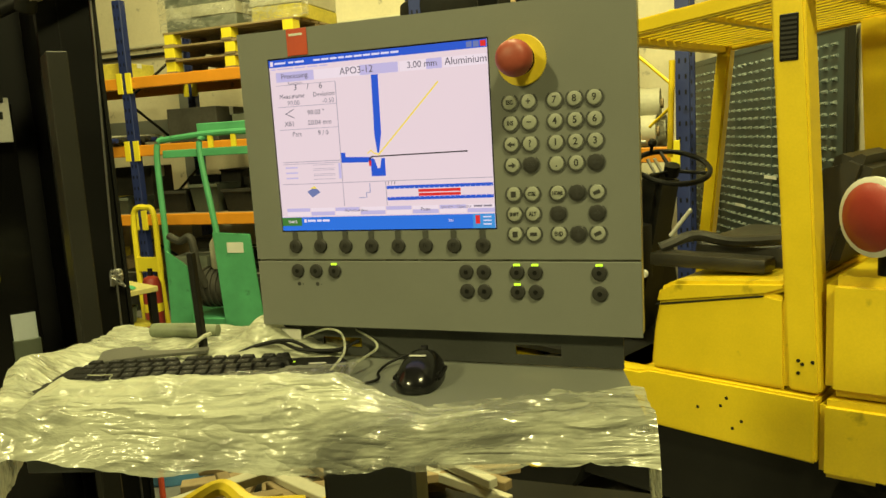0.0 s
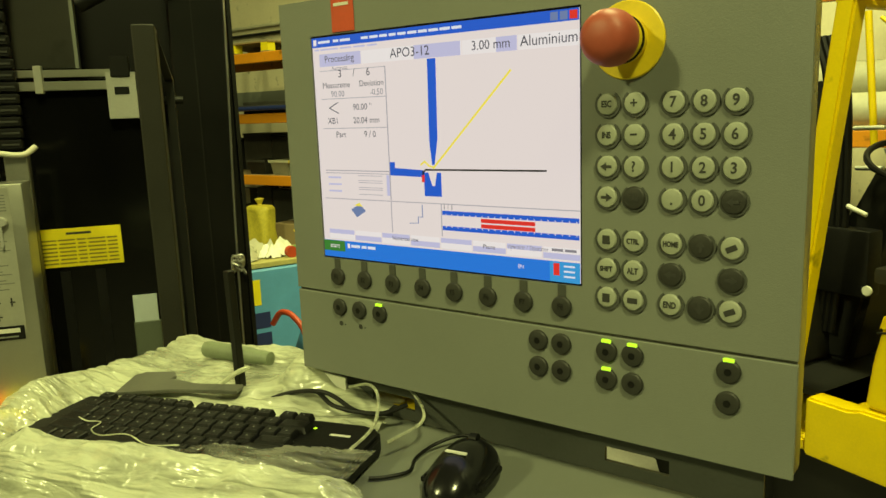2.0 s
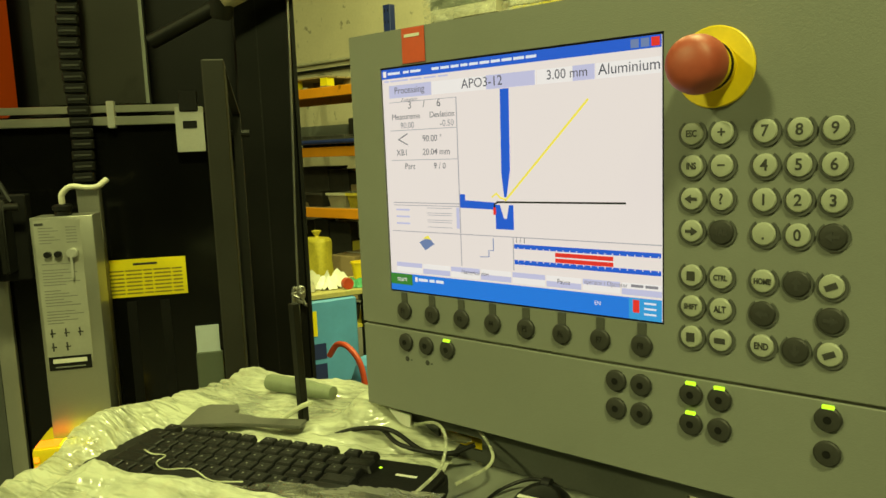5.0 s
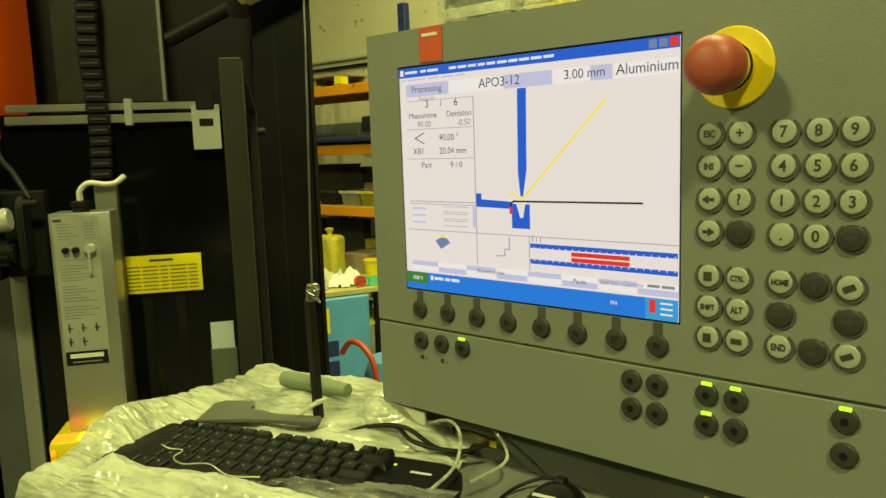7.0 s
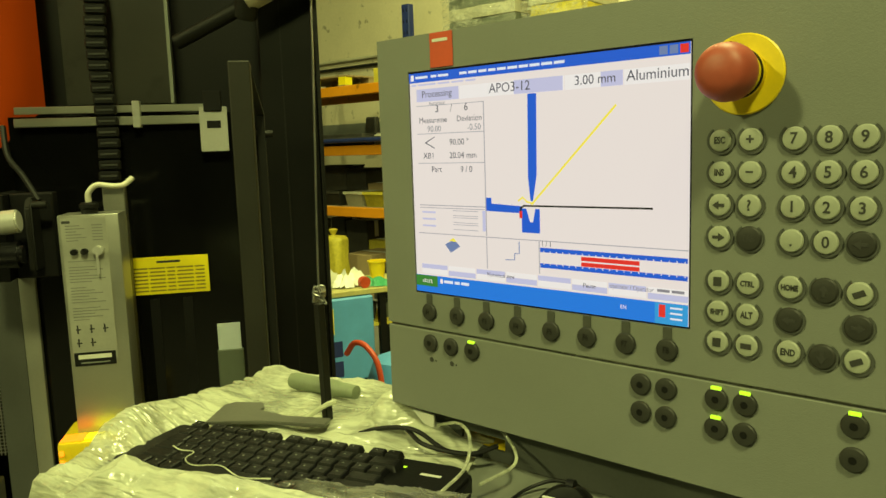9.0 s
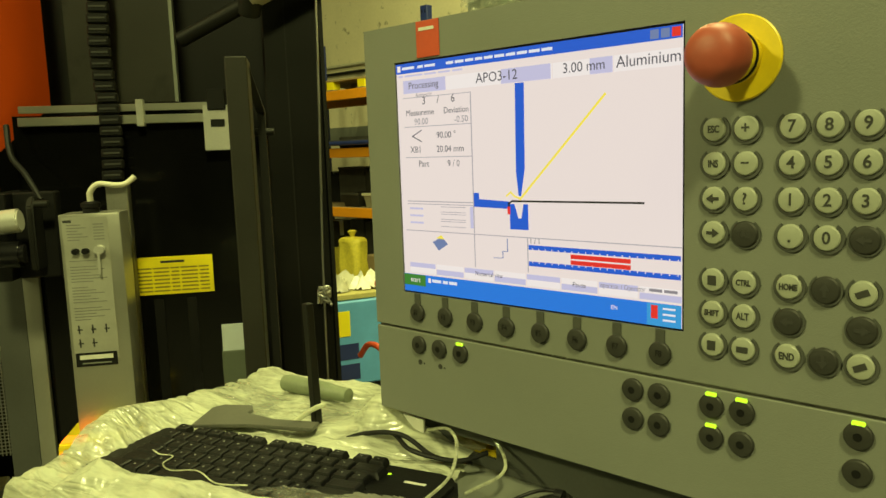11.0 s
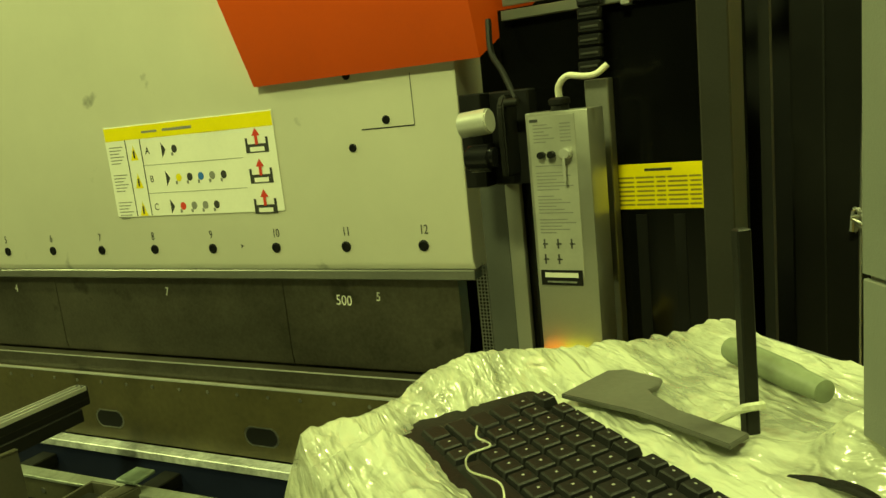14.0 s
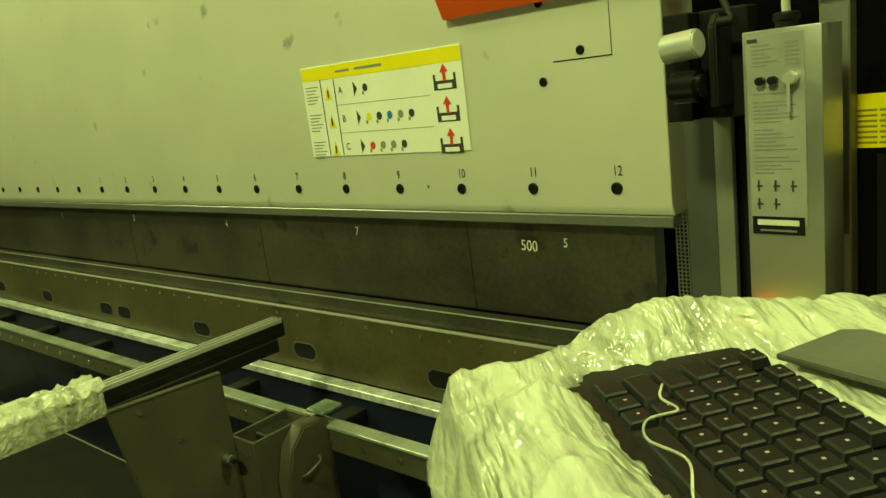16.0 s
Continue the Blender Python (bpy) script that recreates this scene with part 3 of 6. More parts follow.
for x in (-0.586, -0.5575):
    part("key_print", cylinder((x, PY - 0.0003, 1.325), (x, PY, 1.325), 0.0028, seg=12), PRINT, pan)
    part("key_print", cylinder((x + 0.006, PY - 0.0003, 1.3245), (x + 0.006, PY, 1.3245), 0.001, seg=8), PRINT, pan)

# back plate with slots, and the arm that carries the panel
bm = cut_plate((-0.640, -0.572, -0.512, -0.290, -0.230, -0.152), (1.2165, 1.2285, 1.2425, 1.266), [(1, 1), (3, 1)], 0.914, 0.918)
part("back_plate", bm, PANELDARK, pan, "dark grey slotted plate under the panel")
part("neck", cube(-0.48, -0.32, 0.93, 0.97, 1.216, 1.27, bevel=0.004), PANELDARK, pan)

# ---- console tray ----
T = pose(-0.87, 0.545, 0, 0, 0, 15.5)
tray = thing("console_tray", T, "grey steel console tray on a pedestal, partly wrapped in film", "console tray")
part("shelf", outline([(0.078, 0.0), (0.79, 0.0), (0.79, 0.172), (0.45, 0.268), (0.45, 0.46), (0.0, 0.46), (0.0, 0.22)], "z", 1.203, 1.215), PANEL, tray, "grey painted steel shelf")
part("front_lip", cube(0.11, 0.788, -0.002, 0.003, 1.17, 1.203, bevel=0.001), PANELDARK, tray)
part("side_lip", cube(-0.002, 0.003, 0.22, 0.45, 1.17, 1.203, bevel=0.001), PANELDARK, tray)
part("side_lip", cube(0.787, 0.792, 0.003, 0.168, 1.17, 1.203, bevel=0.001), PANELDARK, tray)
part("pedestal", cube(0.36, 0.50, 0.30, 0.44, 0.02, 1.203, bevel=0.006), PANELDARK, tray, "dark steel pedestal")
part("foot_plate", cube(0.2, 0.66, 0.14, 0.5, 0.0, 0.02, bevel=0.003), PANELDARK, tray)


def ridged(x, y, f, seed):
    return 1 - abs(noise.noise(Vector((x * f, y * f, seed)))) * 2.2


def film_height(x, y):
    h = 0.0055 * ridged(x * 0.8 + 0.25 * y, y * 1.5, 9, 1.7) + 0.0042 * ridged(x * 0.6, y * 1.6, 28, 4.1) + 0.0016 * ridged(x * 0.7, y * 1.6, 75, 9.3)
    return max(h, 0.0) + 0.003


def sheet(nx, ny, x0, x1, y0, y1, keep, height):
    bm = bmesh.new()
    grid = {}
    for j in range(ny + 1):
        for i in range(nx + 1):
            x, y = x0 + (x1 - x0) * i / nx, y0 + (y1 - y0) * j / ny
            grid[i, j] = bm.verts.new(height(x, y))
    for j in range(ny):
        for i in range(nx):
            x, y = x0 + (x1 - x0) * (i + 0.5) / nx, y0 + (y1 - y0) * (j + 0.5) / ny
            if keep(x, y):
                bm.faces.new((grid[i, j], grid[i + 1, j], grid[i + 1, j + 1], grid[i, j + 1]))
    bmesh.ops.delete(bm, geom=[v for v in bm.verts if not v.link_faces], context="VERTS")
    return bm


def wrap_place(x, y):
    """The film lies on the shelf and hangs down past its edges."""
    z = 1.2165 + film_height(x, y)
    z += 0.040 * math.exp(-((x + 0.002) / 0.042) ** 2) * min(1, max(0, (y - 0.01) / 0.12)) * (1 - 0.85 * min(1, max(0, (y - 0.16) / 0.16))) * (0.75 + 0.35 * noise.noise(Vector((y * 7, 3.1, 0.2))))
    z += 0.040 * math.exp(-((y - 0.030) / 0.034) ** 2) * min(1, max(0, (0.56 - x) / 0.1)) * min(1, max(0, (x - 0.05) / 0.05))
    z += 0.042 * math.exp(-(((x - 0.30) / 0.07) ** 2 + ((y - 0.285) / 0.035) ** 2)) * (0.8 + 0.5 * noise.noise(Vector((x * 22, y * 22, 3))))
    z += 0.024 * math.exp(-((x / 0.09) ** 2 + ((y - 0.01) / 0.06) ** 2))
    px, py = x, y
    wob = 0.006 * noise.noise(Vector((x * 14, y * 14, 7)))
    if y < 0.0:
        z += y * 1.5 * (1 + 0.35 * noise.noise(Vector((x * 6, 1.3, 8))))
        py = -0.006 + 0.75 * y + wob
    if x < 0.0:
        z += x * 4.0
        px = -0.008 + 0.12 * x + wob
    if x > 0.79:
        z -= (x - 0.79) * 4.0
        px = 0.798 + 0.1 * (x - 0.79) + wob
    px += 0.070 * max(0, 1 - max(0, y) / 0.22) * max(0, 1 - max(0, x) / 0.35)
    return (px, py, z)


def film_keep(x, y):
    w = 0.018 * noise.noise(Vector((x * 11, y * 11, 2.2))) + 0.007 * noise.noise(Vector((x * 45, y * 45, 5)))
    front = y < 0.060 - 0.05 * max(0, min(1, (x - 0.46) / 0.05)) + 0.8 * w + 0.04 * math.exp(-((x - 0.42) / 0.06) ** 2) + 0.05 * min(1, max(0, (x - 0.5) / 0.12))
    left = x < 0.062 + 0.4 * w + 0.02 * max(0, 1 - y / 0.07)
    back = (0.19 + w < y) and (x < 0.42 + w)
    hole = 0.315 < y and x > 0.30 + w
    return (front or left or back) and not hole


film = part("film_wrap", sheet(260, 170, -0.03, 0.82, -0.03, 0.44, film_keep, wrap_place), FILM)
film.matrix_world = T
tagged(film, "crumpled milky stretch film draped over the console tray", "plastic film")


def veil_place(x, y):
    z = 1.2505 + 0.5 * film_height(x * 1.3, y + 0.3) - 0.18 * max(0, 0.07 - y)
    return (x, y, z)


veil = part("film_veil", sheet(80, 50, 0.13, 0.47, 0.01, 0.12, lambda x, y: y < 0.05 + 0.05 * max(0, (x - 0.22) / 0.2) + 0.012 * noise.noise(Vector((x * 20, y * 20, 1))), veil_place), CLEARFILM)
veil.matrix_world = T
tagged(veil, "clear torn stretch film lying over the keyboard edge", "plastic film")
strip = part("film_strand", tube([(0.13, 0.105, 1.249), (0.15, 0.096, 1.251), (0.165, 0.099, 1.25), (0.172, 0.080, 1.251), (0.19, 0.073, 1.25), (0.215, 0.082, 1.25), (0.25, 0.070, 1.249), (0.28, 0.078, 1.249)], 0.0007, 6), FILM)
strip.matrix_world = T
tagged(strip, "thin twisted strand of stretch film on the keyboard", "plastic film")
for pts in ([(0.36, 0.27, 1.245), (0.40, 0.24, 1.262), (0.43, 0.20, 1.265), (0.44, 0.165, 1.25), (0.43, 0.13, 1.238)], [(0.43, 0.27, 1.255), (0.465, 0.23, 1.248), (0.475, 0.20, 1.243), (0.455, 0.165, 1.236)]):
    s = part("film_strand", tube(pts, 0.0017, 6), FILM)
    s.matrix_world = T
    tagged(s, "twisted strand of milky stretch film on the tray", "plastic film")

# keyboard
KB = T @ pose(0.063, 0.185, 1.2165, 0, 0, 1.6)
kb = thing("keyboard", KB, "black computer keyboard lying askew in torn film", "keyboard")
part("base", outline([(0.006, 0.0), (0.355, 0.0), (0.372, -0.006), (0.380, -0.022), (0.380, -0.112), (0.366, -0.13), (0.0, -0.13), (0.0, -0.006)], "z", 0.0, 0.021, 0.004), BLACK, kb)
cap = bmesh.new()
lo = [cap.verts.new((a * 0.0092, b * 0.0092, 0)) for a, b in ((-1, -1), (1, -1), (1, 1), (-1, 1))]
hi = [cap.verts.new((a * 0.0074, b * 0.0070 + 0.0008, 0.0065)) for a, b in ((-1, -1), (1, -1), (1, 1), (-1, 1))]
cap.faces.new(hi)
for i in range(4):
    cap.faces.new((lo[i], lo[(i + 1) % 4], hi[(i + 1) % 4], hi[i]))
bmesh.ops.bevel(cap, geom=[e for e in cap.edges if min(v.co.z for v in e.verts) > 0.001 or e.verts[0].co.z != e.verts[1].co.z], offset=0.0009, segments=1, affect="EDGES")
cap_mesh = bpy.data.meshes.new("keycap")
cap.to_mesh(cap_mesh)
cap.free()
cap_mesh.materials.append(BLACK)
mark = bpy.data.meshes.new("legend")
bm = cube(-0.0009, 0.0009, -0.0008, 0.0010, 0.0065, 0.0066)
bm.to_mesh(mark)
bm.free()
mark.materials.append(PRINTGREY)
for r in range(6):
    y = -0.012 if r == 0 else -0.013 - 0.0182 * r
    c = 0
    x = 0.038
    while x < 0.296:
        wide = {(2, 0): 1.5, (3, 0): 1.7, (4, 0): 2.2, (5, 0): 1.3, (5, 3): 5.5, (1, 13): 1.8, (3, 12): 2.0, (4, 11): 2.6}.get((r, c), 1.0)
        if r == 0 and c in (1, 6, 11):
            x += 0.009
        w = 0.0188 * wide
        k = same("keycap", cap_mesh, kb, Matrix.Translation((x + w / 2 - 0.0094, y, 0.019 + 0.004 * (1 - r / 5))) @ Matrix.Diagonal((wide + 0.09 * (wide - 1), 0.75 if r == 0 else 1.0, 1, 1)) @ pose(0, 0, 0, 3 + random.uniform(-0.6, 0.6)))
        if wide == 1.0:
            same("legend", mark, k, pose(-0.001, 0.0015, 0.0001))
        x += w
        c += 1
part("status_led", cube(0.307, 0.310, -0.024, -0.021, 0.0208, 0.0216), LED, kb, "small lit green lamp")
part("print_line", cube(0.330, 0.352, -0.034, -0.030, 0.0208, 0.0213), LABEL, kb)

# mouse
MO = T @ pose(0.540, 0.140, 1.2165, 0, 0, 84) @ Matrix.Diagonal((0.9, 0.92, 0.95, 1))
mouse = thing("computer_mouse", MO, "glossy black computer mouse with a cable on the tray", "mouse")
bm = bmesh.new()
bmesh.ops.create_uvsphere(bm, u_segments=28, v_segments=16, radius=1.0)
for v in bm.verts:
    x, y, z = v.co
    sq = 1.0 / max(1e-6, (abs(x) ** 3 + abs(y) ** 3) ** (1 / 3)) if abs(x) + abs(y) > 1e-6 else 1
    rad = math.hypot(x, y)
    k = 1 + 0.6 * (sq * rad - 1) if rad > 0 else 1
    v.co = Vector((x * k * 0.056, y * k * 0.031, (max(z, -0.15) + 0.15) * (0.034 + 0.004 * x)))
part("body", bm, BLACKGLOSS, mouse)
part("side_grip", outline([(-0.03, -0.0325), (0.03, -0.0315), (0.03, 0.0315), (-0.03, 0.0325)], "z", 0.006, 0.018, 0.004), BLACK, mouse)
part("scroll_wheel", cylinder((0.030, -0.004, 0.0335), (0.030, 0.004, 0.0335), 0.007, seg=16), BLACK, mouse)
part("print_line", cube(-0.014, -0.010, -0.011, 0.011, 0.0375, 0.0388), LABEL, mouse)
part("cable", tube([(0.054, 0, 0.010), (0.075, 0.01, 0.014), (0.08, 0.04, 0.012), (0.06, 0.062, 0.006), (0.03, 0.068, 0.003), (0.0, 0.06, 0.003), (-0.02, 0.075, 0.003), (-0.03, 0.09, 0.003)], 0.0019, 8), BLACK, mouse)

# cables behind the keyboard
for pts in ([(-0.70, 0.87, 1.224), (-0.66, 0.868, 1.236), (-0.62, 0.872, 1.244), (-0.58, 0.862, 1.238), (-0.53, 0.875, 1.236), (-0.505, 0.893, 1.245)], [(-0.69, 0.85, 1.224), (-0.65, 0.862, 1.24), (-0.60, 0.868, 1.248), (-0.56, 0.875, 1.232), (-0.52, 0.885, 1.234)]):
    c = part("cable", tube(pts, 0.0026, 8), BLACK)
    tagged(c, "thin black cable lying behind the keyboard", "cable", group="tray cables")

# rod, tube, bracket plate and card on the tray
st = thing("steel_stake", pose(-0.744, 0.867, 1.2165), "dark square steel bar standing upright on the tray", "steel bar")
part("bar", cube(-0.005, 0.005, -0.005, 0.005, 0.002, 0.155, bevel=0.001, m=pose(0, 0, 0, 0, -2)), ANTHRA, st)
part("foot", cube(-0.03, 0.05, -0.03, 0.03, 0.0, 0.003, bevel=0.001), ANTHRA, st)
tw = part("film_tie", tube([(-0.775, 0.84, 1.222), (-0.758, 0.85, 1.235), (-0.737, 0.857, 1.250), (-0.734, 0.872, 1.252)], 0.003, 6), FILM)
tagged(tw, "strip of film tied round the steel bar", "plastic film")
ha = thing("tool_handle", pose(-0.885, 0.922, 1.238, 0, 90, 8), "dull green plastic tube handle lying on film", "handle")
part("grip", lathe([(0.008, 0), (0.0105, 0.002), (0.0115, 0.008), (0.0115, 0.080), (0.010, 0.09), (0.009, 0.115), (0.004, 0.117)], 20), shade("dull_green_plastic", (0.16, 0.19, 0.12), 0.5, 0, 0.15, 200, 20, 0.1), ha)
part("end_hole", cylinder((-0.006, 0, -0.0005), (-0.006, 0, 0.012), 0.0035, seg=10), BLACK, ha)
pl = part("bracket_plate", outline([(0.088, 0.196), (0.066, 0.254), (0.073, 0.268), (0.108, 0.279), (0.120, 0.266), (0.122, 0.255), (0.165, 0.250), (0.222, 0.262), (0.228, 0.240), (0.150, 0.224)], "z", 1.2335, 1.2375, 0.0008), shade("dull_cut_steel", (0.10, 0.10, 0.085), 0.5, 0.3, 0.2, 200, 12, 0.1))
pl.matrix_world = T
tagged(pl, "dull grey cut steel bracket plate lying on the tray", "metal plate")
cd = part("folded_card", outline([(-0.668, 1.2165), (-0.600, 1.2165), (-0.600, 1.255), (-0.668, 1.258)], "y", 0.9, 0.903, 0.0006), WHITE)
tagged(cd, "white card leaning against the slotted plate", "card")
# yellow sheet added to fill the left slot with pale yellow
yp = part("slot_backdrop", outline([(-0.60, 1.2165), (-0.49, 1.2165), (-0.495, 1.25), (-0.59, 1.252)], "y", 0.935, 0.938), YELLOW)
tagged(yp, "yellow sheet added behind the slot for the pale yellow showing through", "paper")


# ---- press brake: local x runs along the machine, y into it ----
P = pose(-1.908, 0.731, 0, 0, 0, 58.1)
G = pose(-1.776, 0.714, 0, 0, 0, 53.5)  # guard side, turned a little from the ram
press = thing("press_brake", P, "cream and anthracite press brake with long ram and tooling", "press brake")
ram = part("ram", outline([(0.0, 1.143), (0.0, 2.9), (0.14, 2.9), (0.14, 1.122), (0.012, 1.122)], "x", -4.4, 0.113, 0.0015), CREAM, press, "cream painted ram beam with numbered clamp bolts")
part("clamp_strip", cube(-4.4, 0.111, 0.006, 0.13, 1.098, 1.121, bevel=0.002), shade("grey_clamp_steel", (0.2, 0.2, 0.18), 0.4, 0.5, 0.15, 120, 4, 0.1), press)
bolt_mesh = bpy.data.meshes.new("bolt")
bm = bmesh.new()
lathe([(0.0125, 0), (0.0125, 0.002), (0.0105, 0.003), (0.0095, 0.0035), (0.0095, 0.0012), (0.001, 0.0012)], 20, bm)
bm.to_mesh(bolt_mesh)
bm.free()
smooth(bolt_mesh)
bolt_mesh.materials.append(BLACK)
FACE = pose(0, 0, 0, 90)
for k in range(21):
    same("clamp_bolt", bolt_mesh, ram, Matrix.Translation((-0.2 * k, -0.0003, 1.178)) @ FACE)
    if k < 12:
        lettering(str(12 - k), 0.030, PRINT, ram, Matrix.Translation((-0.2 * k + (0.004 if k < 3 else 0), -0.0008, 1.2125)) @ FRONT, "number_mark", squeeze=0.72)
for u, z in ((-0.058, 1.454), (-0.150, 1.400), (-0.145, 1.556)):
    same("cover_bolt", bolt_mesh, ram, Matrix.Translation((u, -0.0003, z)) @ FACE @ Matrix.Diagonal((0.75, 0.75, 1, 1)))
part("cover_seam", cube(-0.122, 0.0105, -0.0008, 0.002, 1.436, 1.4385), BLACK, ram)
part("cover_seam", cube(0.009, 0.0105, -0.0008, 0.002, 1.4385, 1.545), PANELDARK, ram)
bm = bmesh.new()
prism(bm, [(-0.509, 1.1885), (-0.500, 1.183), (-0.509, 1.1775), (-0.506, 1.183)], "y", -0.0008, 0.001)
part("arrow_mark", bm, PRINT, ram)

# instruction plate
plate = part("instruction_plate", cube(-0.916, -0.343, -0.0025, -0.0003, 1.277, 1.502, bevel=0.0006), WHITE, press, "white instruction plate with a yellow header and pictograms", Matrix.Translation((-0.0258, 0, -0.0728)) @ Matrix.Diagonal((0.9660, 1, 1.049, 1)))
part("header_band", cube(-0.914, -0.345, -0.0031, -0.0026, 1.468, 1.500), STICKYEL, plate)


def mark(x0, x1, z0, z1, m, name="print_line", lift=0.0030):
    return part(name, cube(x0, x1, -lift, -0.0026, z0, z1), m, plate)


for x in (-0.842, -0.788):
    mark(x, x + 0.0022, 1.279, 1.468, PRINT, "rule_line", 0.0034)
mark(-0.70, -0.60, 1.481, 1.487, PRINTGREY, lift=0.0036)
mark(-0.775, -0.72, 1.481, 1.486, PRINTGREY, lift=0.0036)
for j in range(3):
    zc = 1.437 - 0.069 * j
    part("warning_symbol", outline([(-0.829, zc - 0.02), (-0.801, zc - 0.02), (-0.815, zc + 0.016)], "y", -0.003, -0.0026), STICKYEL, plate)
    part("warning_symbol", cube(-0.818, -0.812, -0.0034, -0.0026, zc - 0.015, zc + 0.004), PRINT, plate)
    lettering("ABC"[j], 0.024, PRINT, plate, Matrix.Translation((-0.765, -0.0031, zc)) @ FRONT, "letter_mark")
    part("arrow_mark", outline([(-0.714, zc - 0.018), (-0.700, zc), (-0.714, zc + 0.018)], "y", -0.003, -0.0026), PRINT, plate)
    n = (1, 5, 4)[j]
    for k in range(n):
        x = (-0.67 + 0.038 * k)
        c = ((PRINT,), (STICKYEL, PRINT, PBLUE, PRINTGREY, PRINT), (PRED, PRINTGREY, PRINTGREY, PRINT))[j][k]
        part("pictogram", cylinder((x, -0.0031, zc), (x, -0.0026, zc), 0.0095, seg=14), c, plate)
        part("pictogram", cube(x - 0.012, x - 0.006, -0.0034, -0.0026, zc - 0.016, zc - 0.008), PRINTGREY, plate)
    part("press_symbol", outline([(-0.435, zc - 0.026), (-0.365, zc - 0.026), (-0.365, zc + 0.008), (-0.372, zc + 0.008), (-0.372, zc - 0.006), (-0.428, zc - 0.006), (-0.428, zc + 0.008), (-0.435, zc + 0.008)], "y", -0.003, -0.0026), PRINT, plate)
    part("press_symbol", cube(-0.422, -0.378, -0.0035, -0.0026, zc - 0.023, zc - 0.013), WHITE, plate)
    part("arrow_mark", outline([(-0.404, zc - 0.008), (-0.396, zc - 0.008), (-0.396, zc + 0.012), (-0.388, zc + 0.012), (-0.4, zc + 0.029), (-0.412, zc + 0.012), (-0.404, zc + 0.012)], "y", -0.0038, -0.0026), PRED, plate)
    for k in range(6):
        mark(-0.905, -0.870 + 0.008 * ((k * 7) % 3), zc - 0.026 + 0.008 * k, zc - 0.0235 + 0.008 * k, PRINTGREY)
    if j:
        mark(-0.785, -0.45, zc + 0.034, zc + 0.0352, PRINTGREY, "rule_line")

# punch and die with chalk marks
for a, b in ((-4.35, -2.1), (-2.0985, -1.262), (-1.2605, -0.424), (-0.4225, 0.058)):
    part("punch", outline([(0.03, 1.099), (0.075, 1.099), (0.075, 0.97), (0.042, 0.874), (0.034, 0.870), (0.03, 0.90)], "x", a, b, 0.001), TOOLSTEEL, press, "dark steel punch segment")
for text, u, z, s in (("500", -0.247, 1.04, 0.036), ("5", -0.150, 1.051, 0.030), ("7", -0.816, 1.054, 0.034), ("4", -1.442, 1.057, 0.034), ("3", -2.056, 1.06, 0.034), ("1", -2.687, 1.06, 0.034)):
    lettering(text, s, CHALK, press, Matrix.Translation((u, 0.0292, z)) @ FRONT @ pose(0, 0, 0, 0, 0, -3), "chalk_mark", squeeze=0.85)
part("die", outline([(-0.004, 0.821), (-0.004, 0.864), (0.028, 0.867), (0.038, 0.850), (0.048, 0.867), (0.08, 0.864), (0.08, 0.821)], "x", -4.35, 0.06, 0.001), TOOLSTEEL, press, "dark grooved die rail with bright edges")
part("die_edge", cube(-4.35, 0.06, -0.0052, -0.0025, 0.8635, 0.8665), ALU, press)
table = part("table_beam", cube(-4.4, 0.1, -0.02, 0.13, 0.622, 0.82, bevel=0.003), shade("oily_dark_steel", (0.105, 0.09, 0.04), 0.42, 0.4, 0.3, 60, 2.5, 0.15, wear=0.15), press, "oily dark steel table beam with slots")
# bright strip paints the light on the table's top ledge
part("table_edge_highlight", cube(-4.4, 0.1, -0.0215, -0.012, 0.817, 0.8215), ALU, press)
slot_mesh = bpy.data.meshes.new("table_slot")
bm = bmesh.new()
prism(bm, [(0.048 * math.copysign(1, math.cos(a)) * 0.55 + 0.024 * math.cos(a), 0.024 * math.sin(a)) for a in [radians(15 + 30 * k) for k in range(12)]], "y", -0.0006, 0.01)
bm.to_mesh(slot_mesh)
bm.free()
slot_mesh.materials.append(BLACK)
lip_mesh = bpy.data.meshes.new("slot_lip")
bm = bmesh.new()
prism(bm, [(0.052 * math.copysign(1, math.cos(a)) * 0.55 + 0.028 * math.cos(a), 0.028 * math.sin(a)) for a in [radians(15 + 30 * k) for k in range(12)]], "y", -0.0003, 0.01)
bm.to_mesh(lip_mesh)
bm.free()
lip_mesh.materials.append(STEEL)
for u in (-0.52, -1.073, -1.638, -2.197, -2.351, -2.926, -3.49):
    lip = same("slot_lip", lip_mesh, table, pose(u, -0.0202, 0.686))
    same("slot_opening", slot_mesh, lip, pose(0, -0.0005, 0))
dot = bpy.data.meshes.new("set_screw")
bm = cylinder((0, -0.001, 0), (0, 0.004, 0), 0.005, seg=10)
bm.to_mesh(dot)
bm.free()
dot.materials.append(STEEL)
for k in range(34):
    same("set_screw", dot, table, pose(0.02 - 0.1 * k, -0.0202, 0.797))
part("bed_ledge", cube(-4.4, 0.1, -0.062, -0.0205, 0.598, 0.621, bevel=0.002), shade("scratched_ledge_steel", (0.62, 0.64, 0.62), 0.42, 0.25, 0.42, 90, 14, 0.3, wear=0.5), press, "bright scratched ledge")
part("bed_front", cube(-4.4, 0.1, -0.055, 0.12, 0.0, 0.597), NAVY, press, "navy painted machine bed")
# rail body darker, strip along its top brighter
rail = part("arm_rail", cube(-4.0, 0.1, -0.225, -0.19, 0.530, 0.594, bevel=0.002), shade("dark_rail_steel", (0.11, 0.105, 0.065), 0.4, 0.4, 0.25, 100, 5, 0.1), press, "dark steel guide rail for support arms")
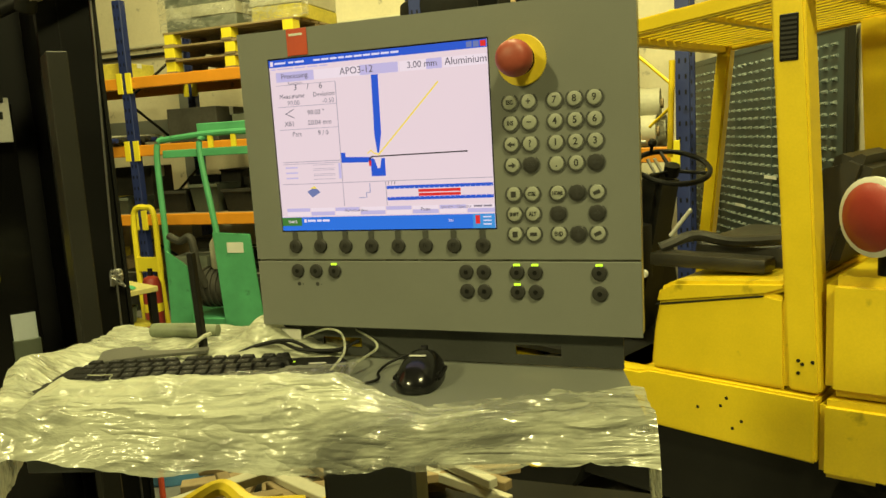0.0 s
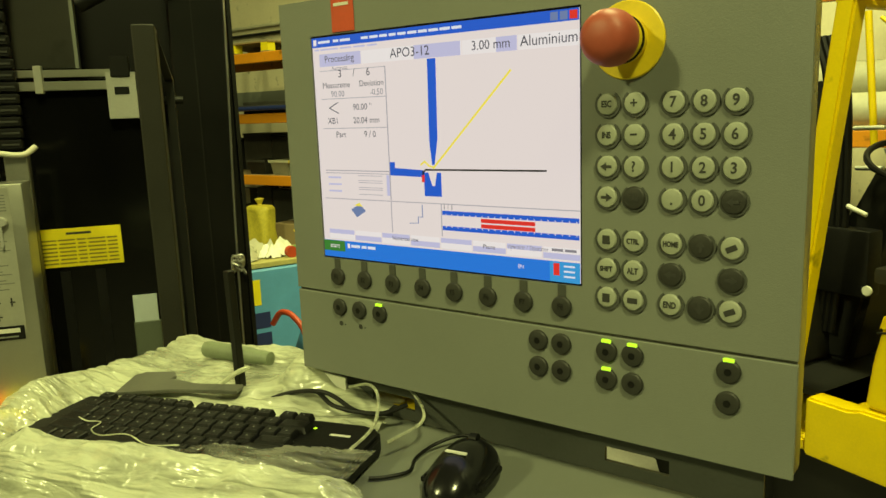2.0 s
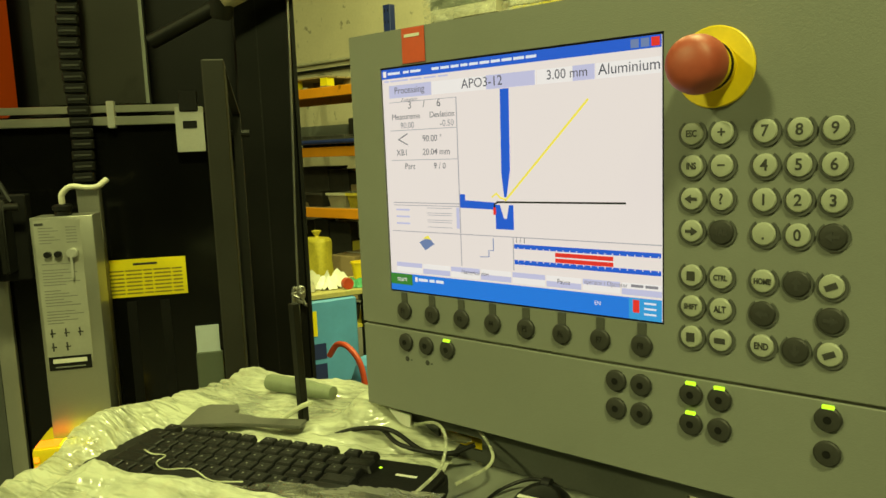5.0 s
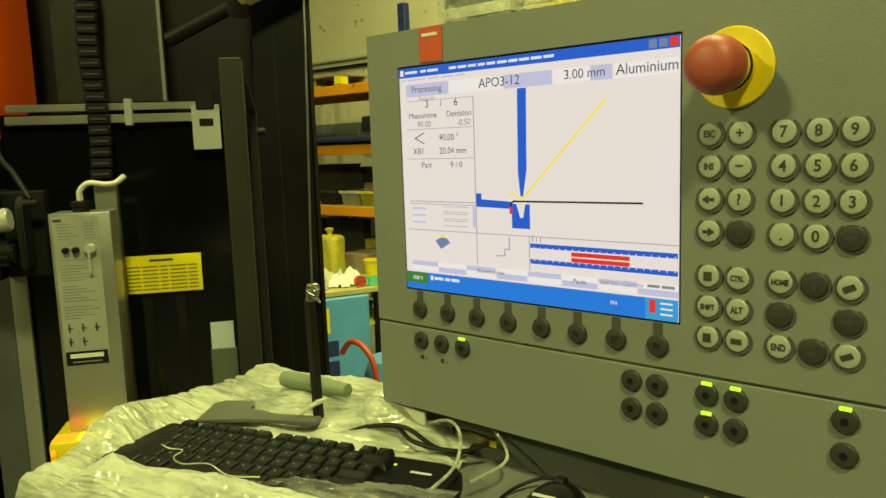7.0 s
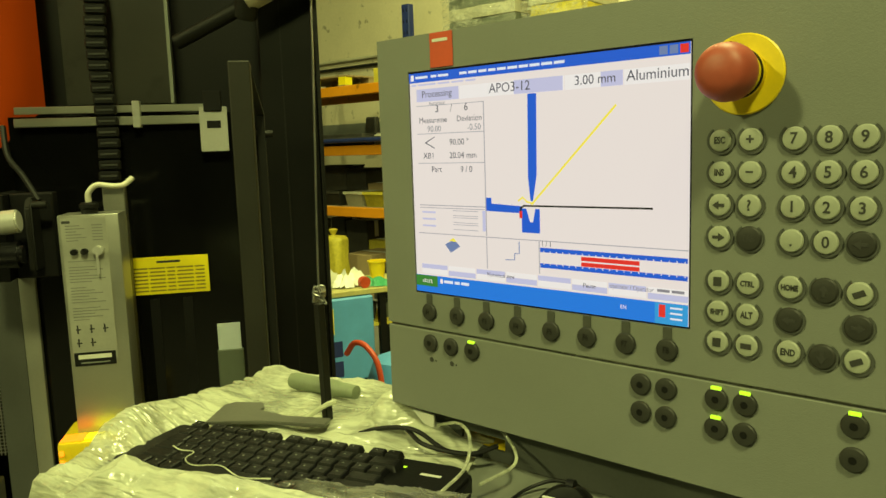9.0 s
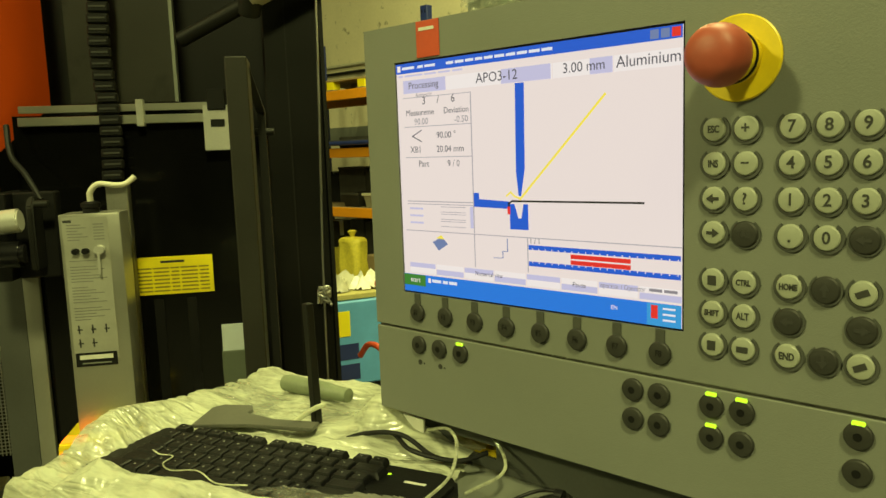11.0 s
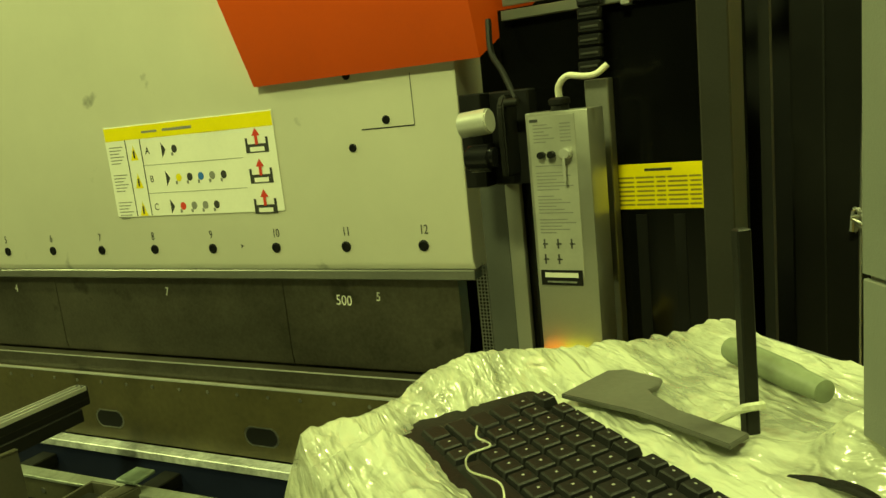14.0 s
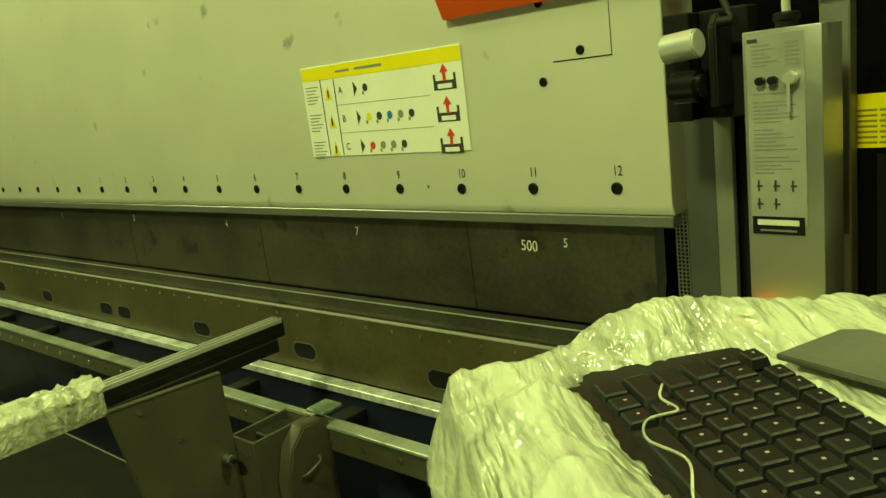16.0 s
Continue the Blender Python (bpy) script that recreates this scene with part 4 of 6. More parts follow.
part("rail_strip", cube(-4.0, 0.1, -0.231, -0.188, 0.5945, 0.604, bevel=0.0015), shade("bright_rail_steel", (0.50, 0.54, 0.46), 0.32, 0.6, 0.3, 120, 9, 0.1), rail, "bright steel strip on the rail top")
for k in range(30):
    same("rail_bolt", dot, rail, Matrix.Translation((0.0 - 0.125 * k, -0.2255, 0.562)) @ Matrix.Diagonal((1.6, 1.5, 1.6, 1)))
for k in range(8):
    part("rail_bracket", cube(-0.35 - 0.5 * k, -0.29 - 0.5 * k, -0.19, -0.055, 0.535, 0.57, bevel=0.003), ANTHRA, press)
part("rear_frame", cube(-4.4, 0.2, 0.5, 0.62, 0.0, 2.9), ANTHRA, press, "dark rear machine frame")

# support arm
arm = thing("support_arm", P @ pose(-0.90, 0, -0.012), "aluminium sheet support arm on a dark steel bracket", "support arm")
bm = bmesh.new()
for a, b in ((-0.042, -0.037), (-0.0245, -0.0185), (-0.005, 0.0)):
    box(bm, a, b, -0.86, -0.205, 0.868, 0.88)
box(bm, -0.041, -0.001, -0.86, -0.205, 0.836, 0.870)
part("extrusion", bm, ALU, arm, "grooved aluminium extrusion")
# black strips paint the shade on the groove floors
for a, b in ((-0.0368, -0.0247), (-0.0183, -0.0052)):
    part("groove_shade", cube(a, b, -0.86, -0.206, 0.8702, 0.8745), BLACK, arm)
part("end_cap", cube(-0.042, 0.0, -0.2048, -0.2, 0.834, 0.881, bevel=0.002), ANTHRA, arm)
part("side_lip", cube(0.0005, 0.0048, -0.80, -0.206, 0.8485, 0.8515), ANTHRA, arm)
part("side_cheek", cube(0.0005, 0.004, -0.80, -0.206, 0.834, 0.870), BLACK, arm)
BROWN = shade("scuffed_brown_grey_paint", (0.060, 0.056, 0.038), 0.48, 0.0, 0.22, 160, 5, 0.15, wear=0.2)
part("under_plate", cube(-0.036, 0.012, -0.70, -0.235, 0.800, 0.834, bevel=0.002), BLACK, arm, "black plate under the extrusion")
gus = part("bracket_plate", outline([(-0.712, 0.828), (-0.425, 0.812), (-0.418, 0.40), (-0.62, 0.36), (-0.66, 0.55)], "x", 0.012, 0.024, 0.0015), BROWN, arm, "scuffed brown grey steel gusset with bolts")
# top edge of the gusset paler than its face
part("gusset_edge", outline([(-0.71, 0.8285), (-0.425, 0.8125), (-0.425, 0.8165), (-0.71, 0.8325)], "x", 0.004, 0.026, 0.0008), shade("pale_edge", (0.2, 0.19, 0.13), 0.4, 0.4, 0.3, 120, 9, 0.1), arm, "paler strip along the gusset top")
for y, z in ((-0.56, 0.70), (-0.64, 0.80)):
    same("bolt", dot, gus, Matrix.Translation((0.024, y, z)) @ pose(0, 0, 0, 0, 0, 90) @ Matrix.Diagonal((1.3, 3, 1.3, 1)))
bm = bmesh.new()
for x0, x1, y0, y1 in ((0.0, 0.008, -0.420, -0.24), (0.092, 0.10, -0.420, -0.24), (0.0085, 0.0915, -0.420, -0.412), (0.0085, 0.0915, -0.248, -0.24)):
    box(bm, x0, x1, y0, y1, 0.42, 0.640, 0.001)
box(bm, 0.0085, 0.0915, -0.4115, -0.2485, 0.42, 0.600)
clamp = part("clamp_block", bm, BROWN, arm, "open topped steel clamp housing")
for k in range(3):
    same("bolt", dot, clamp, pose(0.025 + 0.025 * k, -0.4205, 0.60))
part("clamp_insert", cube(0.02, 0.08, -0.36, -0.27, 0.6005, 0.628, bevel=0.004), ANTHRA, arm)
part("clamp_jaw", outline([(-0.37, 0.36), (-0.22, 0.36), (-0.22, 0.636), (-0.30, 0.644), (-0.345, 0.60), (-0.37, 0.52)], "x", 0.101, 0.15, 0.004), BROWN, arm)
part("jaw_cap", cube(0.085, 0.152, -0.24, -0.17, 0.6445, 0.655, bevel=0.003), shade("worn_green_steel", (0.16, 0.2, 0.15), 0.5, 0.3, 0.35, 90, 8, 0.1, wear=0.3), arm, "worn green cap plate")
part("jaw_handle", tube([(0.1505, -0.33, 0.52), (0.166, -0.32, 0.53), (0.166, -0.28, 0.545), (0.1505, -0.27, 0.55)], 0.004, 8), BROWN, arm)
part("locking_screw", cylinder((0.024, -0.455, 0.60), (0.052, -0.455, 0.60), 0.013, seg=12, bevel=0.002), STEEL, arm)
part("locking_screw_head", cylinder((0.052, -0.455, 0.60), (0.062, -0.455, 0.60), 0.007, seg=6), BLACK, arm)
bm = sheet(30, 40, -0.07, 0.03, -0.96, -0.70, lambda x, y: True, lambda x, y: (x, y, 0.895 + 0.012 * ridged(x, y, 30, 3) - 0.9 * max(0, abs(x + 0.02) - 0.035)))
box(bm, -0.066, 0.026, -0.95, -0.705, 0.822, 0.882, bevel=0.01, seg=2)
part("end_wrap", bm, FILM, arm, "bubble film wrapped round the arm end")

# dark sheet on the floor stands in for shade before the press
mat = part("dark_floor_sheet", cube(-4.0, 0.0, -1.8, -0.07, 0.0005, 0.012, bevel=0.004), TYRE)
mat.matrix_world = P
tagged(mat, "dark sheet added on the floor for the shade along the press brake", "floor mat")

# orange hood
hood = thing("ram_hood", P, "orange red sheet metal hood on the press ram", "machine cover")
B, A, L = (0.190, -0.115, 1.779), (0.178, -0.018, 1.556), -0.38
bm = bmesh.new()
pts = {"a": A, "b": B, "c": (0.190, -0.115, 2.6), "d": (0.272, 0.10, 2.6), "e": (0.272, 0.10, 1.665), "la": (L, A[1], A[2]), "lb": (L, B[1], B[2]), "lc": (L, B[1], 2.6)}
v = {k: bm.verts.new(p) for k, p in pts.items()}
for f in ("a b lb la", "b c lc lb", "a e d c b"):
    bm.faces.new([v[k] for k in f.split()])
bmesh.ops.recalc_face_normals(bm, faces=bm.faces)
bmesh.ops.solidify(bm, geom=list(bm.faces), thickness=0.004)
part("sheet", bm, ORANGE, hood)
part("side_return", outline([(A[1], A[2]), (B[1], B[2]), (B[1], 2.6), (0.0, 2.6), (0.0, A[2])], "x", L - 0.004, L), ORANGE, hood)
same("screw", dot, hood, Matrix.Translation((0.214, -0.06, 1.86)) @ pose(0, 0, 0, 0, 0, 90))
card = part("paper_label", cube(-0.12, 0.06, -0.1175, -0.1155, 1.835, 1.98), WHITE, hood, "pale paper label")
lettering("A", 0.04, PRINT, hood, Matrix.Translation((0.0, -0.1162, 1.81)) @ FRONT, "letter_mark")

# hinge bracket, roller and light guard box
hin = thing("guard_bracket", G @ pose(0.026, 0, 0), "black hinge bracket with a bright steel roller", "bracket")
part("mount_plate", cube(0.1, 0.145, -0.012, 0.20, 1.315, 1.486, bevel=0.002), BLACK, hin)
part("back_block", cube(0.1455, 0.225, 0.02, 0.06, 1.315, 1.486, bevel=0.003), BLACK, hin)
part("roller", cylinder((0.126, -0.055, 1.432), (0.184, -0.055, 1.437), 0.0225, seg=28, bevel=0.003), shade("polished_chrome", (0.62, 0.62, 0.58), 0.3, 0.45, 0.08, 300, 8, 0.03), hin, "polished steel roller")
part("knob", cylinder((0.128, -0.045, 1.372), (0.184, -0.045, 1.372), 0.026, seg=20, bevel=0.008), BLACKGLOSS, hin)
part("side_plate", outline([(-0.035, 1.335), (0.03, 1.335), (0.03, 1.46), (0.01, 1.478), (-0.02, 1.478), (-0.035, 1.46)], "x", 0.187, 0.2, 0.003), ANTHRA, hin)
part("pin", cylinder((0.2, -0.025, 1.464), (0.226, -0.025, 1.464), 0.0075, seg=14, bevel=0.001), ANTHRA, hin)
part("cable", tube([(0.20, 0.02, 1.47), (0.17, 0.04, 1.52), (0.14, 0.06, 1.56), (0.13, 0.08, 1.62)], 0.006, 8), BLACK, hin)
AMBER = glow("amber_glow", (1.0, 0.22, 0.01), 3.0)
lb = thing("light_guard_box", G @ pose(0.055, -0.086, 0.2215) @ Matrix.Diagonal((0.96, 1, 0.85, 1)), "silver grey safety light guard box with printed label", "sensor box")
part("body", cube(0.228, 0.344, 0.035, 0.115, 0.82, 1.437, bevel=0.003, seg=2), BOXGREY, lb)
lab = part("label", cube(0.234, 0.320, 0.0342, 0.035, 1.10, 1.43, bevel=0.0003), shade("brushed_printed_label", (0.52, 0.52, 0.46), 0.40, 0.6, 0.08, 150, 20, 0), lb, "printed white label with knobs")
for k in range(34):
    z = 1.418 - 0.0068 * k
    if 1.335 < z < 1.372 or (k * 5) % 7 == 0:
        continue
    w = 0.030 + 0.042 * ((k * 37) % 11) / 11
    if k < 9:
        part("print_block", cube(0.292, 0.312, 0.0338, 0.0342, z, z + 0.003), PRINTGREY, lab)
        w *= 0.6
    part("print_line", cube(0.242, 0.242 + w, 0.0338, 0.0342, z, z + 0.0022), PRINTGREY, lab)
part("print_line", cube(0.236, 0.252, 0.0337, 0.0342, 1.418, 1.424), PRINT, lab)
for k in range(3):
    for j in range(2 if k < 2 else 1):
        part("pictogram", cube(0.244 + 0.026 * k, 0.254 + 0.026 * k, 0.0336, 0.0342, 1.170 - 0.032 * j, 1.173 - 0.032 * j), PRINT, lab)
        part("pictogram", cube(0.246 + 0.026 * k, 0.249 + 0.026 * k, 0.0336, 0.0342, 1.162 - 0.032 * j, 1.182 - 0.032 * j), PRINT, lab)
part("brand_bar", cube(0.236, 0.316, 0.0336, 0.0342, 1.085, 1.117), BLACK, lb)
part("print_line", cube(0.244, 0.308, 0.0332, 0.0336, 1.1015, 1.1115), LABEL, lb)
part("print_line", cube(0.248, 0.304, 0.0332, 0.0336, 1.0905, 1.0938), PANEL, lb)
for x in (0.256, 0.275):
    part("knob", cylinder((x, 0.035, 1.353), (x, 0.024, 1.353), 0.007, seg=14, bevel=0.001), BLACK, lb)
kn = part("key_switch", cylinder((0.302, 0.035, 1.354), (0.302, 0.022, 1.354), 0.011, seg=20, bevel=0.002), ALU, lb, "steel key switch with a hanging key")
part("hanging_key", cube(0.298, 0.303, 0.0215, 0.023, 1.30, 1.348), ALU, kn)
part("cable_gland", lathe([(0.016, 0), (0.016, 0.012), (0.019, 0.013), (0.019, 0.022), (0.014, 0.026), (0.001, 0.026)], 18), BLACK, lb, "", pose(0.285, 0.06, 1.437))
part("cable", tube([(0.285, 0.06, 1.462), (0.287, 0.058, 1.485), (0.305, 0.055, 1.502), (0.335, 0.055, 1.498), (0.355, 0.06, 1.500), (0.372, 0.07, 1.515)], 0.0062, 10), CORD, lb, "cream coloured cable")
part("yellow_guard", cube(0.200, 0.356, -0.02, 0.12, 0.840, 0.925, bevel=0.010, seg=2), YELLOW, lb, "yellow plastic guard at the foot")
for k in range(3):
    part("signal_lamp", cube(0.205, 0.213, -0.0225, -0.0195, 0.852 + 0.022 * k, 0.864 + 0.022 * k, bevel=0.001), AMBER, lb)
# both strips added to throw orange and yellow glow onto film and box
part("glow_strip", cube(0.206, 0.250, -0.014, 0.02, 0.9245, 0.930, bevel=0.002), AMBER, lb, "orange glow strip added at the box foot")
part("glow_strip", cube(0.252, 0.318, -0.012, 0.02, 0.9245, 0.930, bevel=0.002), glow("yellow_glow", (0.85, 0.75, 0.01), 3.0), lb, "yellow glow strip added at the box foot")

# guard door, frame and column
door = thing("side_guard_door", G, "dark smoked side guard door with a yellow warning sticker", "guard door")
part("smoked_pane", cube(0.15, 0.60, 0.135, 0.141, 0.12, 1.64), shade("smoked_acrylic", (0.003, 0.003, 0.003), 0.14, 0.0, 0.1, 60, 3, 0.02, spec=0.3), door, "glossy smoked black pane")
stk = part("warning_sticker", cube(0.357, 0.530, 0.1335, 0.1345, 1.245, 1.329, bevel=0.0003), STICKYEL, door, "yellow sticker with dark small print")
part("print_line", cube(0.42, 0.47, 0.1331, 0.1335, 1.315, 1.320), PRINT, stk)
STICKPRINT = shade("print_brown", (0.25, 0.20, 0.02), 0.6, 0, 0.1, 200, 8, 0)
for k in range(7):
    for a, b in ((0.368, 0.400), (0.403, 0.437), (0.440, 0.458), (0.461, 0.497), (0.500, 0.521 - 0.008 * ((k * 3) % 3))):
        part("print_line", cube(a + 0.002 * (k % 2), b, 0.1331, 0.1335, 1.2515 + 0.0084 * k, 1.2550 + 0.0084 * k), STICKPRINT, stk)
for z0, z1, y in ((1.618, 1.636, 0.118), (1.645, 1.660, 0.128)):
    part("door_rail", cube(0.165, 0.545, y, 0.135, z0, z1, bevel=0.001), BOXGREY, door, "aluminium door rail")
part("rail_joint", cube(0.400, 0.415, 0.112, 0.135, 1.612, 1.668, bevel=0.001), ALU, door)
lat = part("latch", outline([(0.536, 1.556), (0.594, 1.556), (0.594, 1.652), (0.582, 1.652), (0.582, 1.642), (0.548, 1.642), (0.548, 1.652), (0.536, 1.652)], "y", 0.108, 0.116, 0.001), ALU, door, "bare metal latch plate")
part("latch_block", cube(0.546, 0.584, 0.104, 0.125, 1.642, 1.686, bevel=0.002), BLACK, lat)
part("latch_hole", cube(0.551, 0.58, 0.1072, 0.109, 1.606, 1.622), BLACK, lat)
part("side_profile", cube(0.328, 0.372, 0.10, 0.132, 0.2, 1.49, bevel=0.002), shade("dull_aluminium", (0.19, 0.19, 0.165), 0.4, 0.3, 0.15, 200, 6, 0.05), door, "pale aluminium side profile")
part("profile_catch", cube(0.340, 0.362, 0.088, 0.1, 1.13, 1.21, bevel=0.002), BLACK, door)
part("pale_strip", cube(0.142, 0.176, 0.112, 0.13, 0.2, 1.36, bevel=0.006, seg=2), BOXGREY, door, "bare metal upright strip")
part("grey_strip", cube(0.085, 0.1415, 0.115, 0.132, 0.2, 1.36), PANELDARK, door)
pk = part("document_pocket", cube(0.537, 0.594, 0.118, 0.132, 1.0, 1.11, bevel=0.002), shade("green_grey_plastic", (0.10, 0.12, 0.09), 0.5, 0, 0.1, 200, 8, 0.05), door, "grey green plastic document pocket")
part("folded_papers", cube(0.540, 0.590, 0.121, 0.127, 1.10, 1.17), shade("pale_blue_paper", (0.5, 0.56, 0.6), 0.7, 0, 0.05, 100, 9, 0.05), pk)
for u in (0.40, 0.47):
    part("inner_frame", cube(u, u + 0.02, 0.1325, 0.1345, 0.3, 1.235), BLACK, door)
bm = bmesh.new()
for k in range(9):
    box(bm, 0.03 + 0.008 * k, 0.032 + 0.008 * k, 0.165, 0.167, 0.9, 1.13)
for k in range(28):
    box(bm, 0.028, 0.098, 0.167, 0.169, 0.905 + 0.008 * k, 0.907 + 0.008 * k)
part("wire_mesh", bm, STEEL, door, "fine bare wire mesh")
guard = thing("safety_barrier", G, "anthracite safety barrier with posts and cable chain", "barrier")
part("post", cube(0.6265, 0.661, -0.347, -0.262, 0.0, 1.698, bevel=0.002), POSTGREY, guard, "anthracite square post")
bm = bmesh.new()
tube([(0.652, -0.292, 1.690), (0.669, -0.14, 1.621), (0.669, -0.138, 0.0)], 0.010, 4, bm=bm, straight=True)
part("brace", bm, ANTHRA, guard)
part("brace_bolt", cylinder((0.655, -0.14, 1.585), (0.690, -0.14, 1.585), 0.007, seg=12), ANTHRA, guard)
part("upper_cover", cube(0.262, 0.475, 0.16, 0.168, 1.665, 2.9), POSTGREY, guard, "tall anthracite cover sheet")
part("cover_edge", cube(0.475, 0.482, 0.158, 0.19, 1.665, 2.9), PANEL, guard)
# black backdrop added for the dark machine inside, hides the wall
part("black_backdrop", cube(0.15, 0.70, 0.42, 0.43, 0.0, 2.3), BLACK, guard)
bm = cube(-0.021, 0.021, -0.009, 0.009, -0.010, 0.010, bevel=0.003)
link = bpy.data.meshes.new("chain_link")
bm.to_mesh(link)
bm.free()
link.materials.append(BLACK)
pin_mesh = bpy.data.meshes.new("link_pin")
bm = cube(-0.016, 0.016, -0.0108, 0.0, -0.0022, 0.0022, bevel=0.0008)
bm.to_mesh(pin_mesh)
bm.free()
pin_mesh.materials.append(RUBBER)
for k in range(19):
    z = 1.512 + 0.0225 * k
    o = same("chain_link", link, guard, pose(0.352 + 0.004 * math.sin(k * 0.4) + 0.001 * (k % 2), 0.075, z, 0, 0, 0))
    same("link_pin", pin_mesh, o, pose(0, 0, 0))
part("chain_end", cube(0.332, 0.374, 0.064, 0.086, 1.925, 1.955, bevel=0.003), ALU, guard)
col = thing("machine_column", G, "tall dark machine side column with a thin steel cable", "machine column")
part("body", cube(0.668, 0.792, 0.13, 0.95, 0.0, 3.1, bevel=0.004), shade("near_black_paint", (0.004, 0.004, 0.0035), 0.45, 0, 0.3, 200, 4, 0.08, spec=0.2), col)
part("edge_strip", cube(0.792, 0.800, 0.128, 0.16, 0.0, 3.1), ANTHRA, col)
part("front_seam", cube(0.716, 0.719, 0.1285, 0.131, 0.0, 3.1), ANTHRA, col)
part("steel_cable", tube([(0.800, 0.118, 2.6), (0.785, 0.118, 1.75), (0.770, 0.118, 1.22), (0.768, 0.118, 0.6)], 0.0028, 6, steps=6), STEEL, col)
bm = bmesh.new()
for k in range(5):
    tube([(0.77 + random.uniform(-0.014, 0.014), 0.116 + random.uniform(-0.012, 0.006), 1.222 + random.uniform(-0.022, 0.022)) for _ in range(4)], 0.0035, 6, bm=bm)
part("cable_knot", bm, STEEL, col, "knotted wire end")
lampa = thing("machine_lamp", G, "black jointed lamp arm with a beige lamp head", "machine lamp")
part("arm", cylinder((0.50, 0.10, 1.785), (0.66, 0.08, 1.865), 0.016, seg=16, bevel=0.002), BLACK, lampa)
part("joint", cylinder((0.645, 0.09, 1.835), (0.66, 0.06, 1.90), 0.026, seg=20, bevel=0.004), ANTHRA, lampa)
part("head", lathe([(0.02, 0), (0.034, 0.005), (0.034, 0.16), (0.028, 0.175), (0.001, 0.176)], 24), shade("beige_lamp_paint", (0.36, 0.33, 0.24), 0.45, 0, 0.08, 200, 8, 0.05), lampa, "", pose(0.64, 0.075, 1.872, 0, 62, 0))
part("hanger", cube(0.735, 0.75, 0.09, 0.13, 1.9, 2.2), BLACK, lampa)


# ---- forklift: local x runs to its rear, y across it ----
F = pose(-0.239, 2.68, 0, 0, 0, -23)
lift = thing("forklift", F, "yellow counterbalance forklift with scuffed paint and open overhead guard", "forklift")
part("engine_cover", outline([(-0.065, 0.655), (0.405, 0.655), (0.40, 0.955), (0.34, 0.962), (-0.03, 0.895), (-0.05, 0.80)], "y", 0.0, 1.0, 0.012), LIFTYEL, lift, "yellow side cover with worn paint")
part("cover_top", outline([(-0.045, 0.885), (0.34, 0.951), (0.402, 0.975), (0.40, 1.005), (0.02, 0.972), (-0.03, 0.945)], "y", 0.004, 0.98, 0.012), LIFTYEL, lift)
part("cover_seam", outline([(-0.04, 0.884), (0.33, 0.949), (0.33, 0.953), (-0.04, 0.888)], "y", -0.0015, 0.01), LIFTDARK, lift)
part("sill", outline([(-0.235, 0.452), (0.50, 0.44), (0.50, 0.652), (-0.065, 0.652), (-0.10, 0.640), (-0.235, 0.64)], "y", -0.02, 1.02, 0.008), LIFTYEL, lift, "yellow lower sill panel with scuffs")
part("step", outline([(-0.60, 0.46), (-0.235, 0.46), (-0.235, 0.50), (-0.60, 0.50)], "y", -0.01, 1.0, 0.006), LIFTYEL, lift, "yellow step plate with tread studs")
for i in range(8):
    for j in range(4):
        part("tread_stud", cylinder((-0.26 - 0.028 * i, 0.02 + 0.03 * j, 0.5), (-0.26 - 0.028 * i, 0.02 + 0.03 * j, 0.504), 0.006, 0.004, seg=8), LIFTYEL, lift)
part("front_fender", outline([(-1.02, 0.44), (-0.61, 0.44), (-0.61, 0.52), (-0.70, 0.57), (-0.94, 0.57), (-1.02, 0.52)], "y", -0.02, 0.2, 0.012), LIFTYEL, lift, "yellow front fender")
part("floor_plate", cube(-0.9, -0.06, 0.05, 0.95, 0.62, 0.64), LIFTDARK, lift)
part("underbody", cube(-0.9, 0.75, 0.02, 0.98, 0.16, 0.455, bevel=0.01), LIFTDARK, lift, "dark underbody")
for z, x in ((0.57, 0.20), (0.53, 0.27), (0.55, 0.12), (0.50, 0.24), (0.60, 0.22)):
    part("paint_chip", cylinder((x, -0.0208, z), (x, -0.0195, z), 0.006, seg=7), LIFTDARK, lift)
weight = part("counterweight", outline([(0.510, 0.0), (1.25, 0.1), (1.32, 0.25), (1.32, 0.75), (1.25, 0.9), (0.510, 1.0)], "z", 0.655, 1.03, 0.03), LIFTYEL, lift, "rounded yellow counterweight")
part("lower_weight", outline([(0.504, -0.02), (1.27, 0.08), (1.34, 0.25), (1.34, 0.75), (1.27, 0.92), (0.504, 1.02)], "z", 0.40, 0.65, 0.02), LIFTYEL, lift)


def post(name, a, b, w, d, label=""):
    """A square bar from a to b, w wide along the truck and d deep across it."""
    bm = bmesh.new()
    a, b = Vector(a), Vector(b)
    c = [(-w / 2, -d / 2), (w / 2, -d / 2), (w / 2, d / 2), (-w / 2, d / 2)]
    lo = [bm.verts.new(a + Vector((x, y, 0))) for x, y in c]
    hi = [bm.verts.new(b + Vector((x, y, 0))) for x, y in c]
    bm.faces.new(lo[::-1])
    bm.faces.new(hi)
    for i in range(4):
        bm.faces.new((lo[i], lo[(i + 1) % 4], hi[(i + 1) % 4], hi[i]))
    bmesh.ops.bevel(bm, geom=list(bm.edges), offset=0.008, segments=2, affect="EDGES")
    return part(name, bm, LIFTYEL, lift, label)


rear = post("rear_post", (0.457, 0.05, 0.66), (0.398, 0.05, 1.86), 0.098, 0.10, "wide yellow rear guard post")
